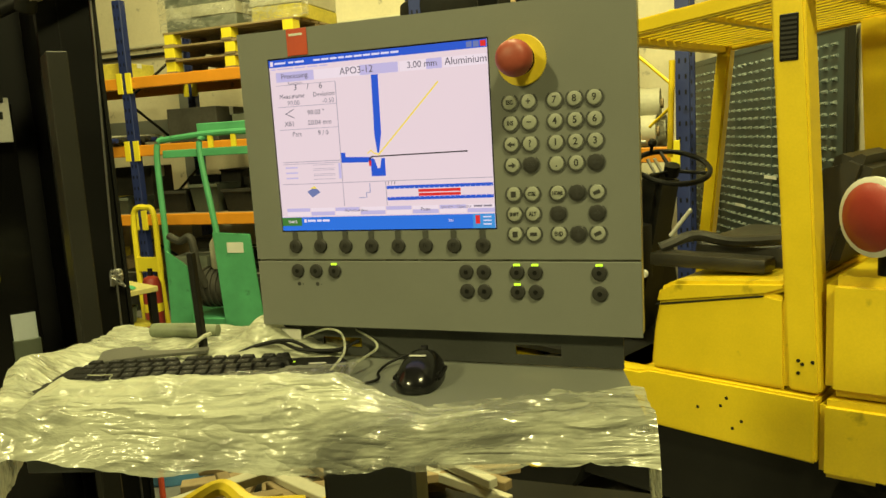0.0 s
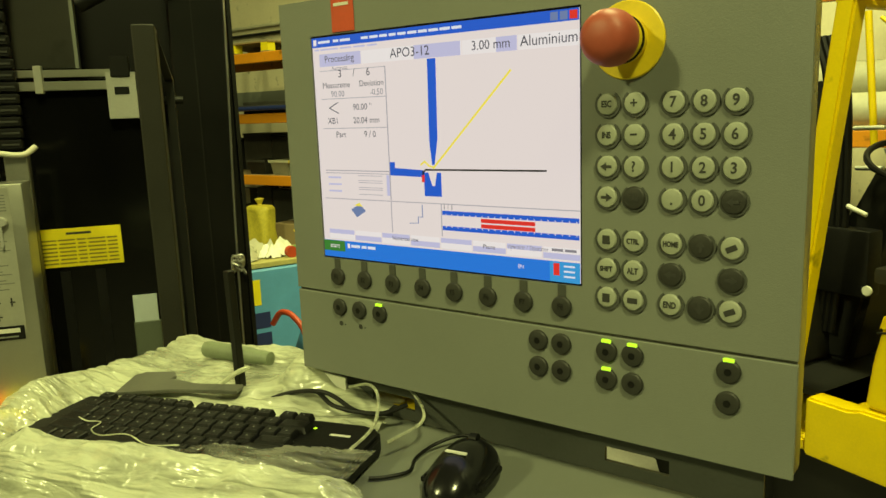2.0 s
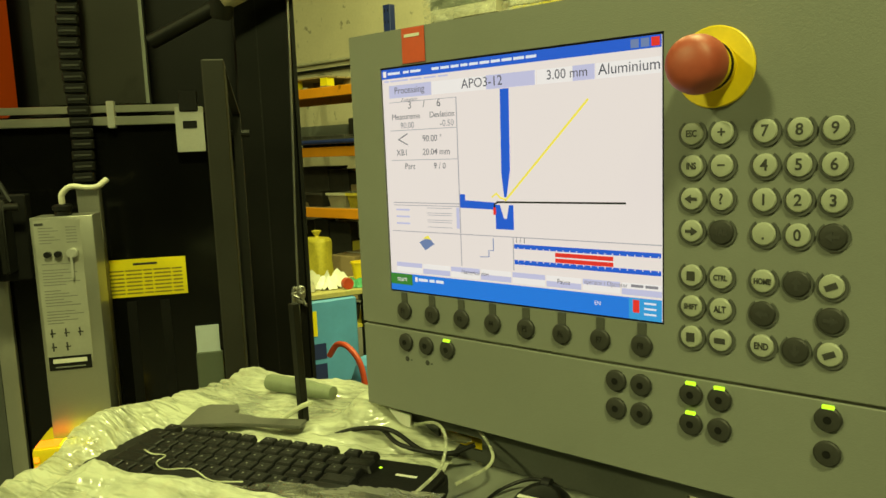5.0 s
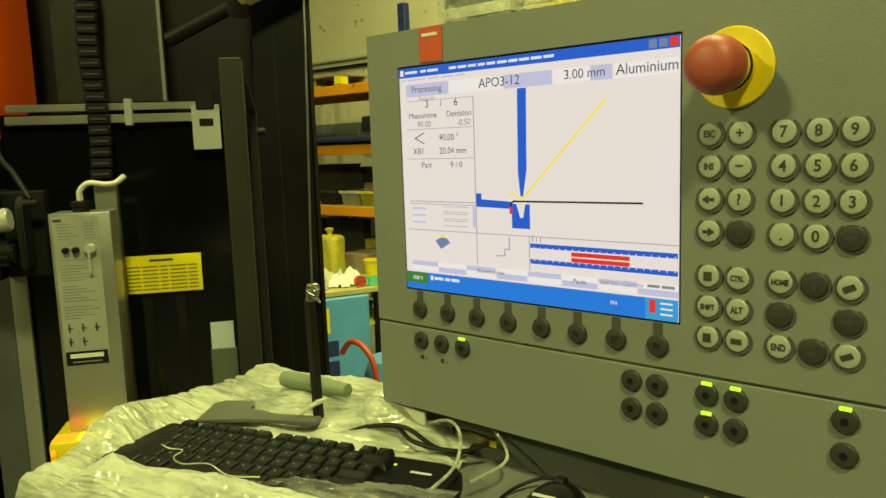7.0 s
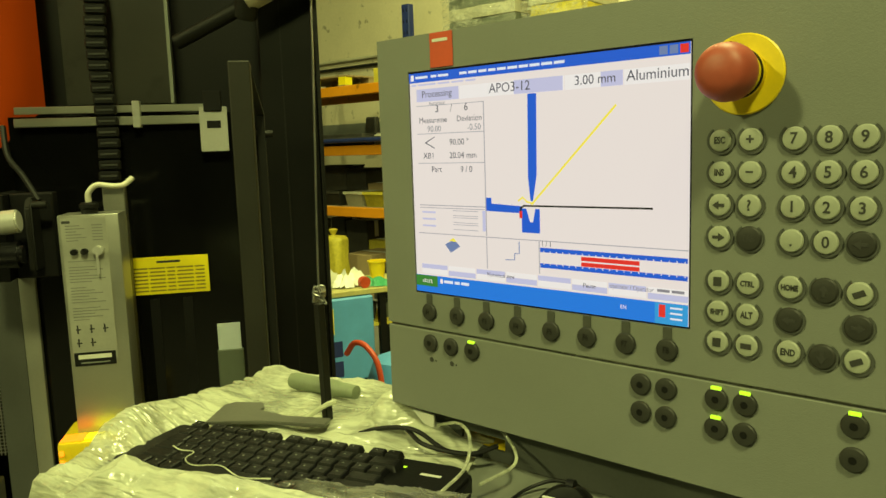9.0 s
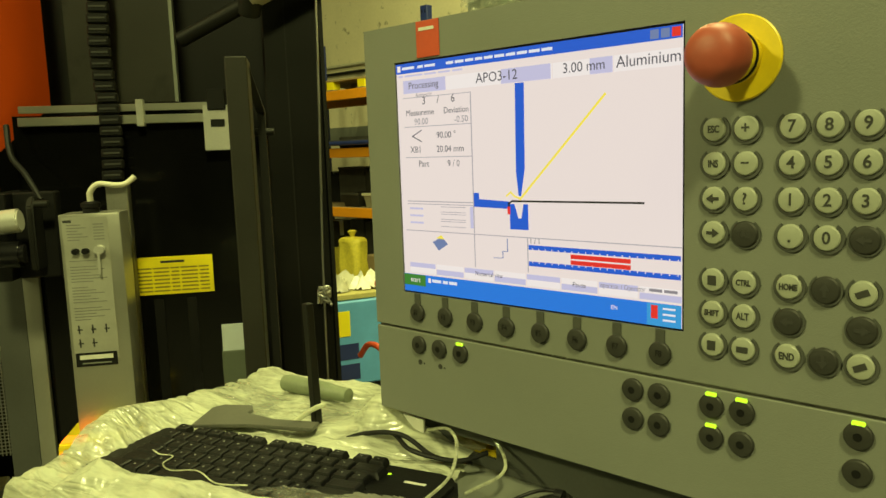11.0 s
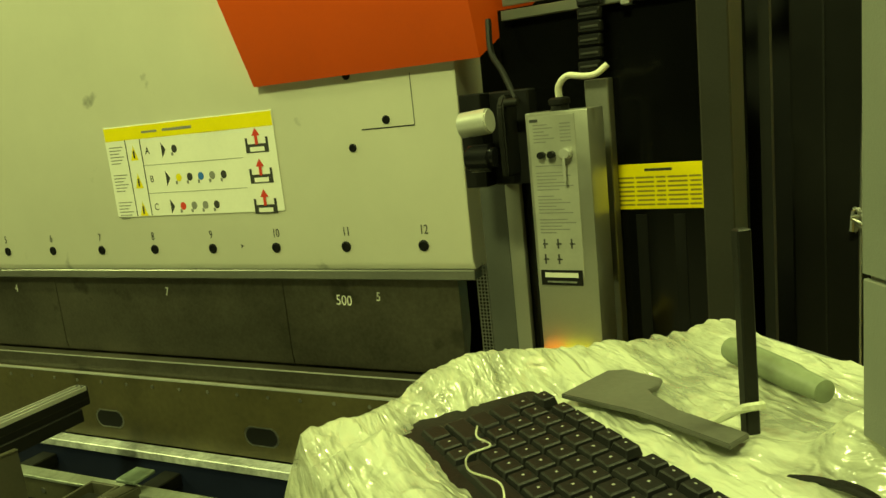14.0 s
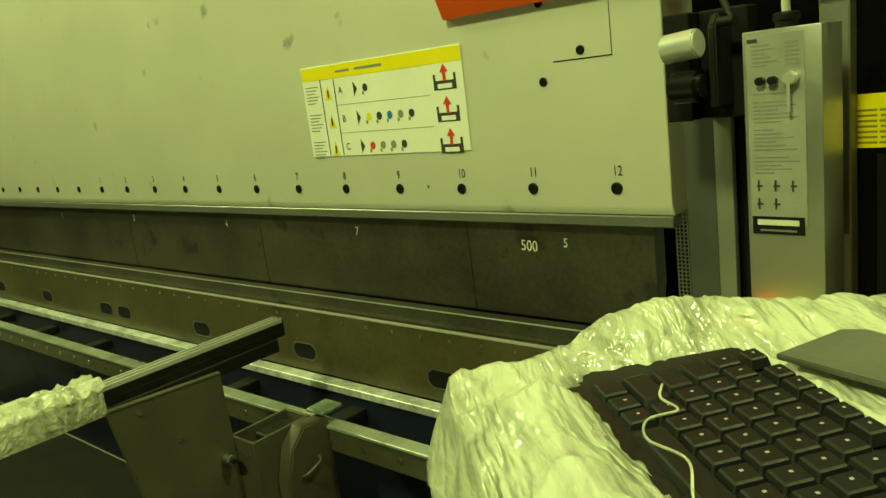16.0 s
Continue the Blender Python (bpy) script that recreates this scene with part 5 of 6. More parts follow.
vent = part("vent_grille", cube(0.378, 0.432, -0.0035, 0.002, 1.672, 1.808, bevel=0.002), BLACK, rear, "black slatted vent")
for k in range(9):
    part("slat", cube(0.382, 0.428, -0.006, -0.003, 1.68 + 0.0138 * k, 1.687 + 0.0138 * k), RUBBER, vent)
for x, z in ((0.44, 0.76), (0.452, 0.75), (0.482, 0.76), (0.44, 0.72)):
    part("rivet", cylinder((x, -0.003, z), (x, 0.002, z), 0.006, seg=8), LIFTDARK, rear)
post("rear_post", (0.457, 0.95, 0.66), (0.398, 0.95, 1.86), 0.098, 0.10)
post("front_post", (-0.335, 0.03, 0.62), (-0.185, 0.03, 1.83), 0.06, 0.06)
post("front_post", (-0.335, 0.97, 0.62), (-0.20, 0.97, 1.83), 0.06, 0.06)
part("guard_side", outline([(-0.22, 1.80), (-0.22, 1.85), (0.45, 1.91), (1.0, 1.915), (1.0, 1.865), (0.45, 1.86)], "y", 0.0, 0.045, 0.006), LIFTYEL, lift, "yellow overhead guard beam")
part("guard_side", outline([(-0.22, 1.80), (-0.22, 1.85), (0.45, 1.91), (1.0, 1.915), (1.0, 1.865), (0.45, 1.86)], "y", 0.955, 1.0, 0.006), LIFTYEL, lift)
part("guard_cross", cube(-0.24, -0.19, 0.046, 0.954, 1.795, 1.85, bevel=0.006), LIFTYEL, lift)
for k in range(14):
    y = 0.075 + 0.0645 * k
    part("guard_slat", outline([(-0.19, 1.82), (-0.19, 1.855), (0.45, 1.905), (1.0, 1.91), (1.0, 1.875), (0.45, 1.87)], "y", y, y + 0.026), LIFTYEL, lift)
for x in (0.1, 0.45, 0.9):
    z = 1.83 + 0.075 * max(0, min(1, (x + 0.2) / 0.65)) - 0.02
    part("guard_cross", cube(x, x + 0.03, 0.046, 0.954, z - 0.012, z + 0.01), LIFTYEL, lift)
# far side struts, hoses and levers
part("guard_strut", cylinder((-0.678, 0.93, 1.869), (-0.621, 0.93, 1.347), 0.014, seg=12), LIFTYEL, lift)
part("guard_strut", cylinder((-0.624, 0.93, 1.84), (-0.429, 0.93, 1.671), 0.008, seg=12), LIFTYEL, lift)
part("guard_strut", cylinder((-0.436, 0.93, 1.789), (-0.454, 0.93, 1.35), 0.014, seg=12), LIFTYEL, lift)
part("guard_strut", cylinder((-0.443, 0.93, 1.584), (-0.556, 0.93, 1.493), 0.007, seg=12), LIFTYEL, lift)
part("lever", cylinder((-0.448, 0.5, 1.435), (-0.339, 0.5, 1.438), 0.008, seg=12, bevel=0.002), LABEL, lift, "pale control lever")
part("lever", cylinder((-0.433, 0.5, 1.298), (-0.334, 0.5, 1.302), 0.008, seg=12, bevel=0.002), LABEL, lift, "pale control lever")
part("lever", cylinder((-0.136, 0.3, 1.082), (-0.05, 0.3, 1.186), 0.008, seg=12, bevel=0.002), LABEL, lift, "pale control lever")
part("lever", cylinder((-0.333, 0.3, 1.194), (-0.265, 0.3, 1.169), 0.008, seg=12, bevel=0.002), LABEL, lift, "pale control lever")
for k in range(4):
    d = 0.022 * k
    part("hydraulic_hose", tube([(-0.48 + d, 0.32, 1.74), (-0.43 + d, 0.30, 1.62), (-0.41 + d, 0.30, 1.45), (-0.41 + d, 0.31, 1.1), (-0.45 + d, 0.33, 0.75)], 0.0125, 8), BLACK, lift)
part("cowl_post", cube(-0.56, -0.44, 0.34, 0.44, 0.62, 1.60, bevel=0.012, seg=2), LIFTDARK, lift)
part("control_box", cube(-0.42, -0.24, 0.28, 0.36, 0.90, 1.12, bevel=0.012, seg=2), BLACK, lift)
part("paper_tag", cube(-0.50, -0.44, 0.326, 0.331, 0.92, 0.985), LABEL, lift)
part("tie_clip", cylinder((-0.235, 0.27, 0.93), (-0.235, 0.282, 0.93), 0.016, seg=12, bevel=0.002), LABEL, lift)
# steering, seat, levers, mast
wheel = part("steering_wheel", bmesh.new(), BLACK, lift, "black steering wheel with a spinner knob", pose(-0.20, 0.45, 1.335, 16, 18, 0) @ Matrix.Diagonal((0.86, 0.86, 0.86, 1)))
bm = bmesh.new()
ring = [(0.168 * math.cos(2 * math.pi * k / 32), 0.168 * math.sin(2 * math.pi * k / 32), 0) for k in range(33)]
tube(ring, 0.0125, 8, bm=bm, straight=True)
for a in (20, 140, 260):
    rod(bm, (0, 0, -0.02), (0.165 * math.cos(radians(a)), 0.165 * math.sin(radians(a)), 0), 0.009, seg=8)
rod(bm, (0, 0, -0.04), (0, 0, 0.01), 0.035, seg=16)
bm.to_mesh(wheel.data)
bm.free()
smooth(wheel.data)
part("spinner_knob", lathe([(0.008, 0), (0.008, 0.03), (0.02, 0.035), (0.022, 0.05), (0.015, 0.062), (0.001, 0.064)], 14), BLACK, wheel, "", pose(-0.15, 0.06, 0.01))
part("steering_column", outline([(-0.28, 1.32), (-0.20, 1.30), (-0.33, 0.64), (-0.58, 0.64), (-0.50, 1.0), (-0.36, 1.16)], "y", 0.36, 0.54, 0.02), LIFTDARK, lift)
part("dash_panel", outline([(-0.62, 0.64), (-0.40, 0.64), (-0.44, 1.06), (-0.52, 1.12), (-0.62, 1.12)], "y", 0.08, 0.92, 0.02), LIFTDARK, lift)
for y in (0.62, 0.68):
    part("lever", tube([(-0.36, y, 1.08), (-0.35, y, 1.25), (-0.40, y, 1.36)], 0.007, 8), ALU, lift)
part("seat_cushion", cube(-0.02, 0.42, 0.25, 0.76, 0.97, 1.08, bevel=0.035, seg=3), CLOTH, lift, "worn black vinyl seat")
part("seat_back", outline([(0.33, 1.0), (0.46, 1.0), (0.57, 1.36), (0.50, 1.39), (0.42, 1.36)], "y", 0.26, 0.74, 0.03), CLOTH, lift)
part("armrest", cube(-0.12, 0.3, 0.10, 0.20, 1.0, 1.05, bevel=0.015, seg=2), CLOTH, lift)
part("seat_cover_fold", tube([(-0.1, 0.15, 1.06), (0.0, 0.22, 1.10), (0.15, 0.2, 1.09), (0.3, 0.24, 1.1)], 0.02, 8), CLOTH, lift)
tail = part("work_light", lathe([(0.06, 0), (0.095, 0.012), (0.115, 0.06), (0.115, 0.075), (0.1, 0.08), (0.001, 0.08)], 28), LABEL, lift, "round red warning light with a pale rim", pose(0.675, 0.05, 1.215, 90, 0, -28))
part("lens", lathe([(0.1, 0.079), (0.085, 0.095), (0.05, 0.105), (0.001, 0.108)], 28), RED, tail, "red lens")
part("light_stem", cylinder((0.66, 0.10, 1.02), (0.66, 0.10, 1.12), 0.03, seg=14), BLACK, lift)
for y in (0.22, 0.70):
    part("mast_channel", cube(-0.98, -0.86, y, y + 0.09, 0.05, 2.35, bevel=0.006), LIFTDARK, lift, "dark steel mast channel")
part("mast_cylinder", cylinder((-0.92, 0.50, 0.1), (-0.92, 0.50, 2.2), 0.045, seg=18), LIFTDARK, lift)
for y in (0.36, 0.42, 0.60):
    part("hydraulic_hose", tube([(-0.86, y, 2.2), (-0.84, y, 1.6), (-0.80, y + 0.02, 1.2), (-0.83, y, 0.9), (-0.78, y, 0.6)], 0.016, 8), BLACK, lift)
part("mast_cross", cube(-1.0, -0.86, 0.2, 0.82, 1.25, 1.37), LIFTDARK, lift)
for x, y in ((0.78, 0.02), (0.78, 0.82), (-0.62, 0.0), (-0.62, 0.84)):
    w = part("wheel", lathe([(0.10, 0.0), (0.235, 0.0), (0.255, 0.015), (0.262, 0.04), (0.262, 0.14), (0.255, 0.16), (0.1, 0.16)], 36), TYRE, lift, "black solid tyre", pose(x, y + 0.16, 0.262, 90))
    part("rim", lathe([(0.13, 0.165), (0.12, 0.145), (0.06, 0.14), (0.05, 0.165), (0.001, 0.165)], 24), LIFTYEL, w)


# ---- storage behind ----
def upright(parent, x, y0, y1, h):
    for y in (y0, y1):
        u = part("upright", cube(x - 0.045, x + 0.045, y - 0.035, y + 0.035, 0.0, h, bevel=0.004), BLUE, parent, "blue painted rack upright")
        bm = bmesh.new()
        for k in range(int(h / 0.1)):
            for s in (-0.02, 0.02):
                box(bm, x + s - 0.006, x + s + 0.006, y - 0.0365, y - 0.034, 0.08 + 0.1 * k, 0.11 + 0.1 * k)
        tagged(part("slot_row", bm, BLACK, u), kind="stuff")
    n = int(h / 0.6)
    for k in range(n):
        a, b = (y0, y1) if k % 2 else (y1, y0)
        part("brace", rod(bmesh.new(), (x, a, 0.2 + 0.6 * k), (x, b, 0.75 + 0.6 * k), 0.014, seg=6), ANTHRA, parent)


def beam(parent, x0, x1, y, z):
    b = part("beam", cube(x0, x1, y - 0.025, y + 0.025, z - 0.05, z + 0.05, bevel=0.006), BEAMOR, parent, "orange rack beam")
    for x in (x0, x1):
        part("beam_end", cube(x - 0.03, x + 0.03, y - 0.045, y - 0.026, z - 0.09, z + 0.09, bevel=0.003), STICKYEL, b)


RY = 5.6
rack = thing("pallet_rack", pose(0, 0, 0), "blue and orange pallet rack loaded with workshop stock", "pallet rack", group="storage racks")
for x, h in ((-7.8, 2.85), (-5.1, 2.85), (-2.3, 2.85)):
    upright(rack, x, RY, RY + 0.9, h)
for a, b in ((-7.75, -5.15), (-5.05, -2.35)):
    for z in (0.90, 1.53, 2.13):
        beam(rack, a, b, RY, z)
        beam(rack, a, b, RY + 0.9, z)
        part("shelf_deck", cube(a, b, RY + 0.03, RY + 0.87, z + 0.03, z + 0.05), CARD if z < 1 else WOOD, rack)
rack2 = thing("storage_rack", pose(0, 0, 0), "blue rack holding pale rolls and boxes", "storage rack", group="storage racks")
upright(rack2, -0.32, 5.3, 6.1, 2.85)
upright(rack2, -2.15, 5.3, 6.1, 2.85)
for z in (1.30, 2.13):
    beam(rack2, -2.1, -0.37, 5.3, z)
    part("shelf_deck", cube(-2.1, -0.47, 5.33, 6.1, z + 0.03, z + 0.05), WOOD, rack2)


def pallet(x, y, z, w=1.1, d=0.8, turn=0, label="dark worn wooden pallet on the rack"):
    t = thing("pallet", pose(x, y, z, 0, 0, turn), label, "pallet", group="pallets")
    for k in range(6):
        part("deck_board", cube(-w / 2, w / 2, -d / 2 + k * d / 6 + 0.008, -d / 2 + (k + 1) * d / 6 - 0.012, 0.10, 0.118, bevel=0.002), WOOD, t)
    for xx in (-w / 2 + 0.06, 0, w / 2 - 0.06):
        for yy in (-d / 2 + 0.06, 0.0, d / 2 - 0.06):
            part("block", cube(xx - 0.05, xx + 0.05, yy - 0.05, yy + 0.05, 0.018, 0.10), STICKYEL if yy < -0.1 else WOOD, t)
        part("skid", cube(xx - 0.05, xx + 0.05, -d / 2, d / 2, 0.0, 0.018), WOOD, t)
    return t


for k in range(3):
    pallet(-4.0, RY + 0.42, 2.18 + 0.118 * k, 1.35, 0.82, (0, 1.5, -2)[k])
pallet(-6.6, RY + 0.42, 2.18, 1.1, 0.8, 1)


def crate(x, y, z, w, d, h, m, label, turn=0.0, lid=False, category="box", group="stored boxes"):
    t = thing("box", pose(x, y, z, 0, 0, turn), label, category, group=group)
    bm = bmesh.new()
    box(bm, -w / 2, w / 2, -d / 2, d / 2, 0, h, 0.006)
    part("carton", bm, m, t)
    if lid:
        part("lid", cube(-w / 2 - 0.008, w / 2 + 0.008, -d / 2 - 0.008, d / 2 + 0.008, h, h + 0.02, bevel=0.004), m, t)
    else:
        part("tape", cube(-w / 2 - 0.001, w / 2 + 0.001, -0.03, 0.03, h * 0.75, h + 0.0015), LABEL, t)
    return t


def bin_box(x, y, z, w, d, h, m, label):
    t = thing("storage_bin", pose(x, y, z, 0, 0, random.uniform(-3, 3)), label, "storage bin", group="storage bins")
    bm = bmesh.new()
    a, b = 0.85, 1.0
    lo = [bm.verts.new((sx_ * w / 2 * a, sy_ * d / 2 * a, 0)) for sx_, sy_ in ((-1, -1), (1, -1), (1, 1), (-1, 1))]
    hi = [bm.verts.new((sx_ * w / 2 * b, sy_ * d / 2 * b, h)) for sx_, sy_ in ((-1, -1), (1, -1), (1, 1), (-1, 1))]
    bm.faces.new(lo[::-1])
    for i in range(4):
        bm.faces.new((lo[i], lo[(i + 1) % 4], hi[(i + 1) % 4], hi[i]))
    bmesh.ops.solidify(bm, geom=list(bm.faces), thickness=0.006)
    part("tub", bm, m, t)
    part("rim", cube(-w / 2 - 0.01, w / 2 + 0.01, -d / 2 - 0.012, -d / 2 + 0.002, h - 0.025, h + 0.004, bevel=0.002), m, t)
    return t


def wrapped(x, y, z, w, d, h, m, label, turn=0):
    """Stock under stretch film: a stack with an uneven film skin."""
    t = thing("wrapped_stock", pose(x, y, z, 0, 0, turn), label, "wrapped stock")
    n = max(2, int(h / 0.1))
    for k in range(n):
        part("layer", cube(-w / 2 + random.uniform(0, 0.05), w / 2 - random.uniform(0, 0.05), -d / 2 + random.uniform(0, 0.04), d / 2, h * k / n, h * (k + 1) / n - 0.006, bevel=0.004), m[k % len(m)], t)
    bm = bmesh.new()
    bmesh.ops.create_grid(bm, x_segments=26, y_segments=14, size=0.5)
    for v in bm.verts:
        px, pz = v.co.x, v.co.y
        v.co = Vector((px * (w + 0.05), -d / 2 - 0.012 - 0.02 * ridged(px * 2, pz * 2, 5, x), (pz + 0.5) * (h + 0.03)))
    part("film", bm, CLEARFILM, t)
    return t


GREYSTOCK = shade("grey_green_stock", (0.13, 0.15, 0.12), 0.5, 0, 0.2, 60, 4, 0.2)
YELSTOCK = shade("yellow_bags", (0.62, 0.52, 0.06), 0.6, 0, 0.2, 40, 5, 0.4)
PALESTOCK = shade("pale_stock", (0.5, 0.48, 0.36), 0.6, 0, 0.15, 40, 4, 0.2)
DARKSTOCK = shade("dark_stock", (0.05, 0.048, 0.04), 0.6, 0.2, 0.3, 40, 4, 0.2)
wrapped(-4.3, RY + 0.4, 2.535, 0.75, 0.7, 0.42, (GREYSTOCK, PALESTOCK), "grey panels wrapped in clear film on pallets")
wrapped(-3.55, RY + 0.4, 2.535, 0.55, 0.7, 0.36, (YELSTOCK, PALESTOCK), "yellow bags wrapped in clear film on pallets", 4)
crate(-5.5, RY + 0.35, 2.18, 0.5, 0.4, 0.16, YELSTOCK, "flat yellow carton on the rack")
crate(-4.5, RY + 0.3, 1.58, 0.5, 0.5, 0.3, DARKSTOCK, "dark carton on a rack shelf", 4)
crate(-3.7, RY + 0.35, 1.58, 0.8, 0.5, 0.22, GREYSTOCK, "low grey carton on a rack shelf", -3)
crate(-5.45, RY + 0.3, 1.58, 0.5, 0.45, 0.10, PALESTOCK, "flat pale carton on a rack shelf", 2)
crate(-6.2, RY + 0.3, 1.58, 0.7, 0.45, 0.12, DARKSTOCK, "flat dark carton on a rack shelf", -2)
for k, x in enumerate((-5.45, -5.75, -6.05, -6.4)):
    bin_box(x, RY + 0.25, 0.95, 0.28, 0.36, 0.15, (GREYSTOCK, YELSTOCK, PALESTOCK, DARKSTOCK)[k], ("grey", "yellow", "pale", "dark")[k] + " plastic storage bin on a rack shelf")
for k, x in enumerate((-4.8, -4.45, -4.1, -3.75, -3.3)):
    bin_box(x, RY + 0.25, 0.95, 0.3, 0.36, 0.2 + 0.05 * (k % 2), (DARKSTOCK, GREYSTOCK, DARKSTOCK, CARD, DARKSTOCK)[k], ("black", "grey", "black", "brown", "black")[k] + " storage bin on a rack shelf")
for k, x in enumerate((-5.6, -6.0, -4.7, -4.2, -3.6)):
    crate(x, RY + 0.3, 0.0, 0.36, 0.5, 0.35 + 0.1 * (k % 3), (DARKSTOCK, CARD, GREYSTOCK, DARKSTOCK, CARD)[k], ("black", "brown", "grey", "black", "brown")[k] + " carton under the rack on the floor", 3 * k)
PALETTE = ((DARKSTOCK, "black"), (CARD, "brown"), (DARKSTOCK, "dark"), (TYRE, "dark"), (TYRE, "black"), (YELSTOCK, "yellow"), (DARKSTOCK, "black"))
for z, top in ((0.0, 0.78), (0.952, 0.44), (1.582, 0.42)):
    x = -7.6 if z < 1.5 else -4.95
    while x < -2.6:
        w, h = random.uniform(0.18, 0.5), random.uniform(0.45, 1.0) * top
        m, c = random.choice(PALETTE)
        if not -5.2 - w / 2 < x + w / 2 < -5.0 + w / 2:
            crate(x + w / 2, RY + 0.68, z, w - 0.02, 0.3, h, m, c + " carton stacked at the back of the rack", random.uniform(-2, 2), lid=random.random() < 0.4)
        x += w
sack = thing("yellow_sack", pose(-6.10, 5.42, 0, 0, 0, 8), "full yellow plastic sack standing in front of the rack", "sack")
bm = cube(-0.14, 0.14, -0.1, 0.1, 0.0, 0.67, bevel=0.07, seg=4)
bmesh.ops.subdivide_edges(bm, edges=bm.edges, cuts=2, use_grid_fill=True)
for v in bm.verts:
    v.co.x += 0.03 * noise.noise(v.co * 7)
    v.co.y += 0.03 * noise.noise(v.co * 7 + Vector((3, 1, 2)))
part("bag", bm, YELSTOCK, sack)
part("tie", lathe([(0.03, 0), (0.022, 0.02), (0.05, 0.07), (0.03, 0.08), (0.001, 0.07)], 14), YELSTOCK, sack, "", pose(0, 0, 0.66))
# long bars on the rack, wall pipes
for k in range(7):
    b = part("bar_stock", rod(bmesh.new(), (-7.4, RY - 0.1 + 0.05 * k, 1.63 + 0.012 * (k % 2)), (-5.2 + 0.03 * k, RY - 0.1 + 0.05 * k, 1.63 + 0.012 * (k % 2)), 0.022, seg=8), DARKSTOCK if k % 3 else BLUE)
    tagged(b, "long dark steel bar lying on the rack", "bar stock", group="bar stock")
for z in (2.62, 2.72):
    p = part("wall_pipe", rod(bmesh.new(), (-9, 7.36, z), (-2, 7.36, z), 0.02, seg=8), ANTHRA if z < 2.7 else PALESTOCK)
    tagged(p, "thin service pipe along the wall", "pipe", group="wall pipes")
for x, z0, z1 in ((-5.9, 0.4, 2.6),):
    p = part("wall_bracket", outline([(x - 0.07, z0), (x + 0.07, z0), (x + 0.09, z1), (x - 0.05, z1)], "y", 7.34, 7.398), PANEL)
    tagged(p, "grey steel stanchion on the wall", "wall post", group="wall posts")
p = part("wall_band", cube(-9.5, -3, 7.37, 7.398, 1.68, 1.88), PANEL)
tagged(p, "grey cable trunking along the wall", "trunking")
p = part("wall_box", cube(-7.55, -7.35, 7.28, 7.37, 1.55, 1.95, bevel=0.02), DARKSTOCK)
tagged(p, "dark wall switch box with conduit", "switch box")
drum = thing("black_tyre", pose(-2.05, 5.6, 2.68), "large black tyre lying on top of the rack", "tyre")
for k in range(2):
    part("tyre_ring", lathe([(0.14, 0.0), (0.30, 0.0), (0.34, 0.03), (0.345, 0.08), (0.34, 0.13), (0.30, 0.16), (0.14, 0.16)], 30), TYRE, drum, "", pose(0.02 * k, 0, 0.162 * k - 0.49 + 0.0, 0, 0, 0))

# pale rolls on the second rack
for k, (x, y, z, r) in enumerate(((-1.0, 5.42, 1.455, 0.105), (-0.95, 5.65, 1.455, 0.105), (-0.98, 5.53, 1.64, 0.105))):
    t = thing("fabric_roll", pose(x, y, z, 0, 90, 0), "pale cream roll of sheet material on the rack", "roll", group="rolls")
    part("roll", lathe([(0.03, -0.5), (r, -0.5), (r + 0.002, -0.49), (r + 0.002, 0.49), (r, 0.5), (0.03, 0.5)], 24), PALESTOCK, t)
    part("core", lathe([(0.028, -0.52), (0.034, -0.52), (0.034, 0.52), (0.028, 0.52)], 12), CARD, t)
crate(-1.2, 5.6, 2.18, 0.9, 0.5, 0.3, CARD, "brown carton on the rack above the rolls")
crate(-1.6, 5.7, 1.35, 0.3, 0.4, 0.5, CARD, "tall brown carton beside the rolls")
for k in range(3):
    crate(-1.9 + 0.5 * k, 5.6, 0, 0.45, 0.5, 0.7 - 0.1 * k, (DARKSTOCK, CARD, GREYSTOCK)[k], ("black", "brown", "grey")[k] + " carton standing under the rolls")

# louvred panel
lp = thing("louvre_panel", pose(-0.415, 7.0, 0, 0, 0, -69.9), "dark green louvred tool panel standing against the wall", "louvre panel")
part("sheet", cube(0, 2.78, -0.012, 0.0, 0.40, 1.95, bevel=0.003), LOUVRE, lp)
part("top_rail", cube(-0.01, 2.79, -0.02, 0.01, 1.93, 1.97, bevel=0.003), LOUVRE, lp)
part("end_post", cube(2.76, 2.80, -0.03, 0.01, 0.0, 2.02, bevel=0.003), ANTHRA, lp)
part("end_post", cube(-0.02, 0.02, -0.03, 0.01, 0.0, 1.97, bevel=0.003), ANTHRA, lp)
for x in (0.92, 1.85):
    part("panel_joint", cube(x - 0.02, x + 0.02, -0.016, -0.011, 0.41, 1.94), LOUVRE, lp)
bm = bmesh.new()
for i in range(26):
    for j in range(24):
        x, z = 0.10 + 0.1015 * i, 0.47 + 0.0600 * j
        a = [(x - 0.028, -0.0125, z), (x + 0.028, -0.0125, z), (x + 0.024, -0.034, z + 0.010), (x - 0.024, -0.034, z + 0.010), (x + 0.026, -0.0125, z + 0.020), (x - 0.026, -0.0125, z + 0.020)]
        v = [bm.verts.new(p) for p in a]
        bm.faces.new((v[0], v[1], v[2], v[3]))
        bm.faces.new((v[3], v[2], v[4], v[5]))
        bm.faces.new((v[0], v[3], v[5]))
        bm.faces.new((v[1], v[4], v[2]))
# tabs much brighter than the sheet behind them
tagged(part("louvre_tab_field", bm, shade("bright_louvre_metal", (0.45, 0.52, 0.50), 0.28, 0.6, 0.15, 200, 6, 0.05), lp), kind="stuff")
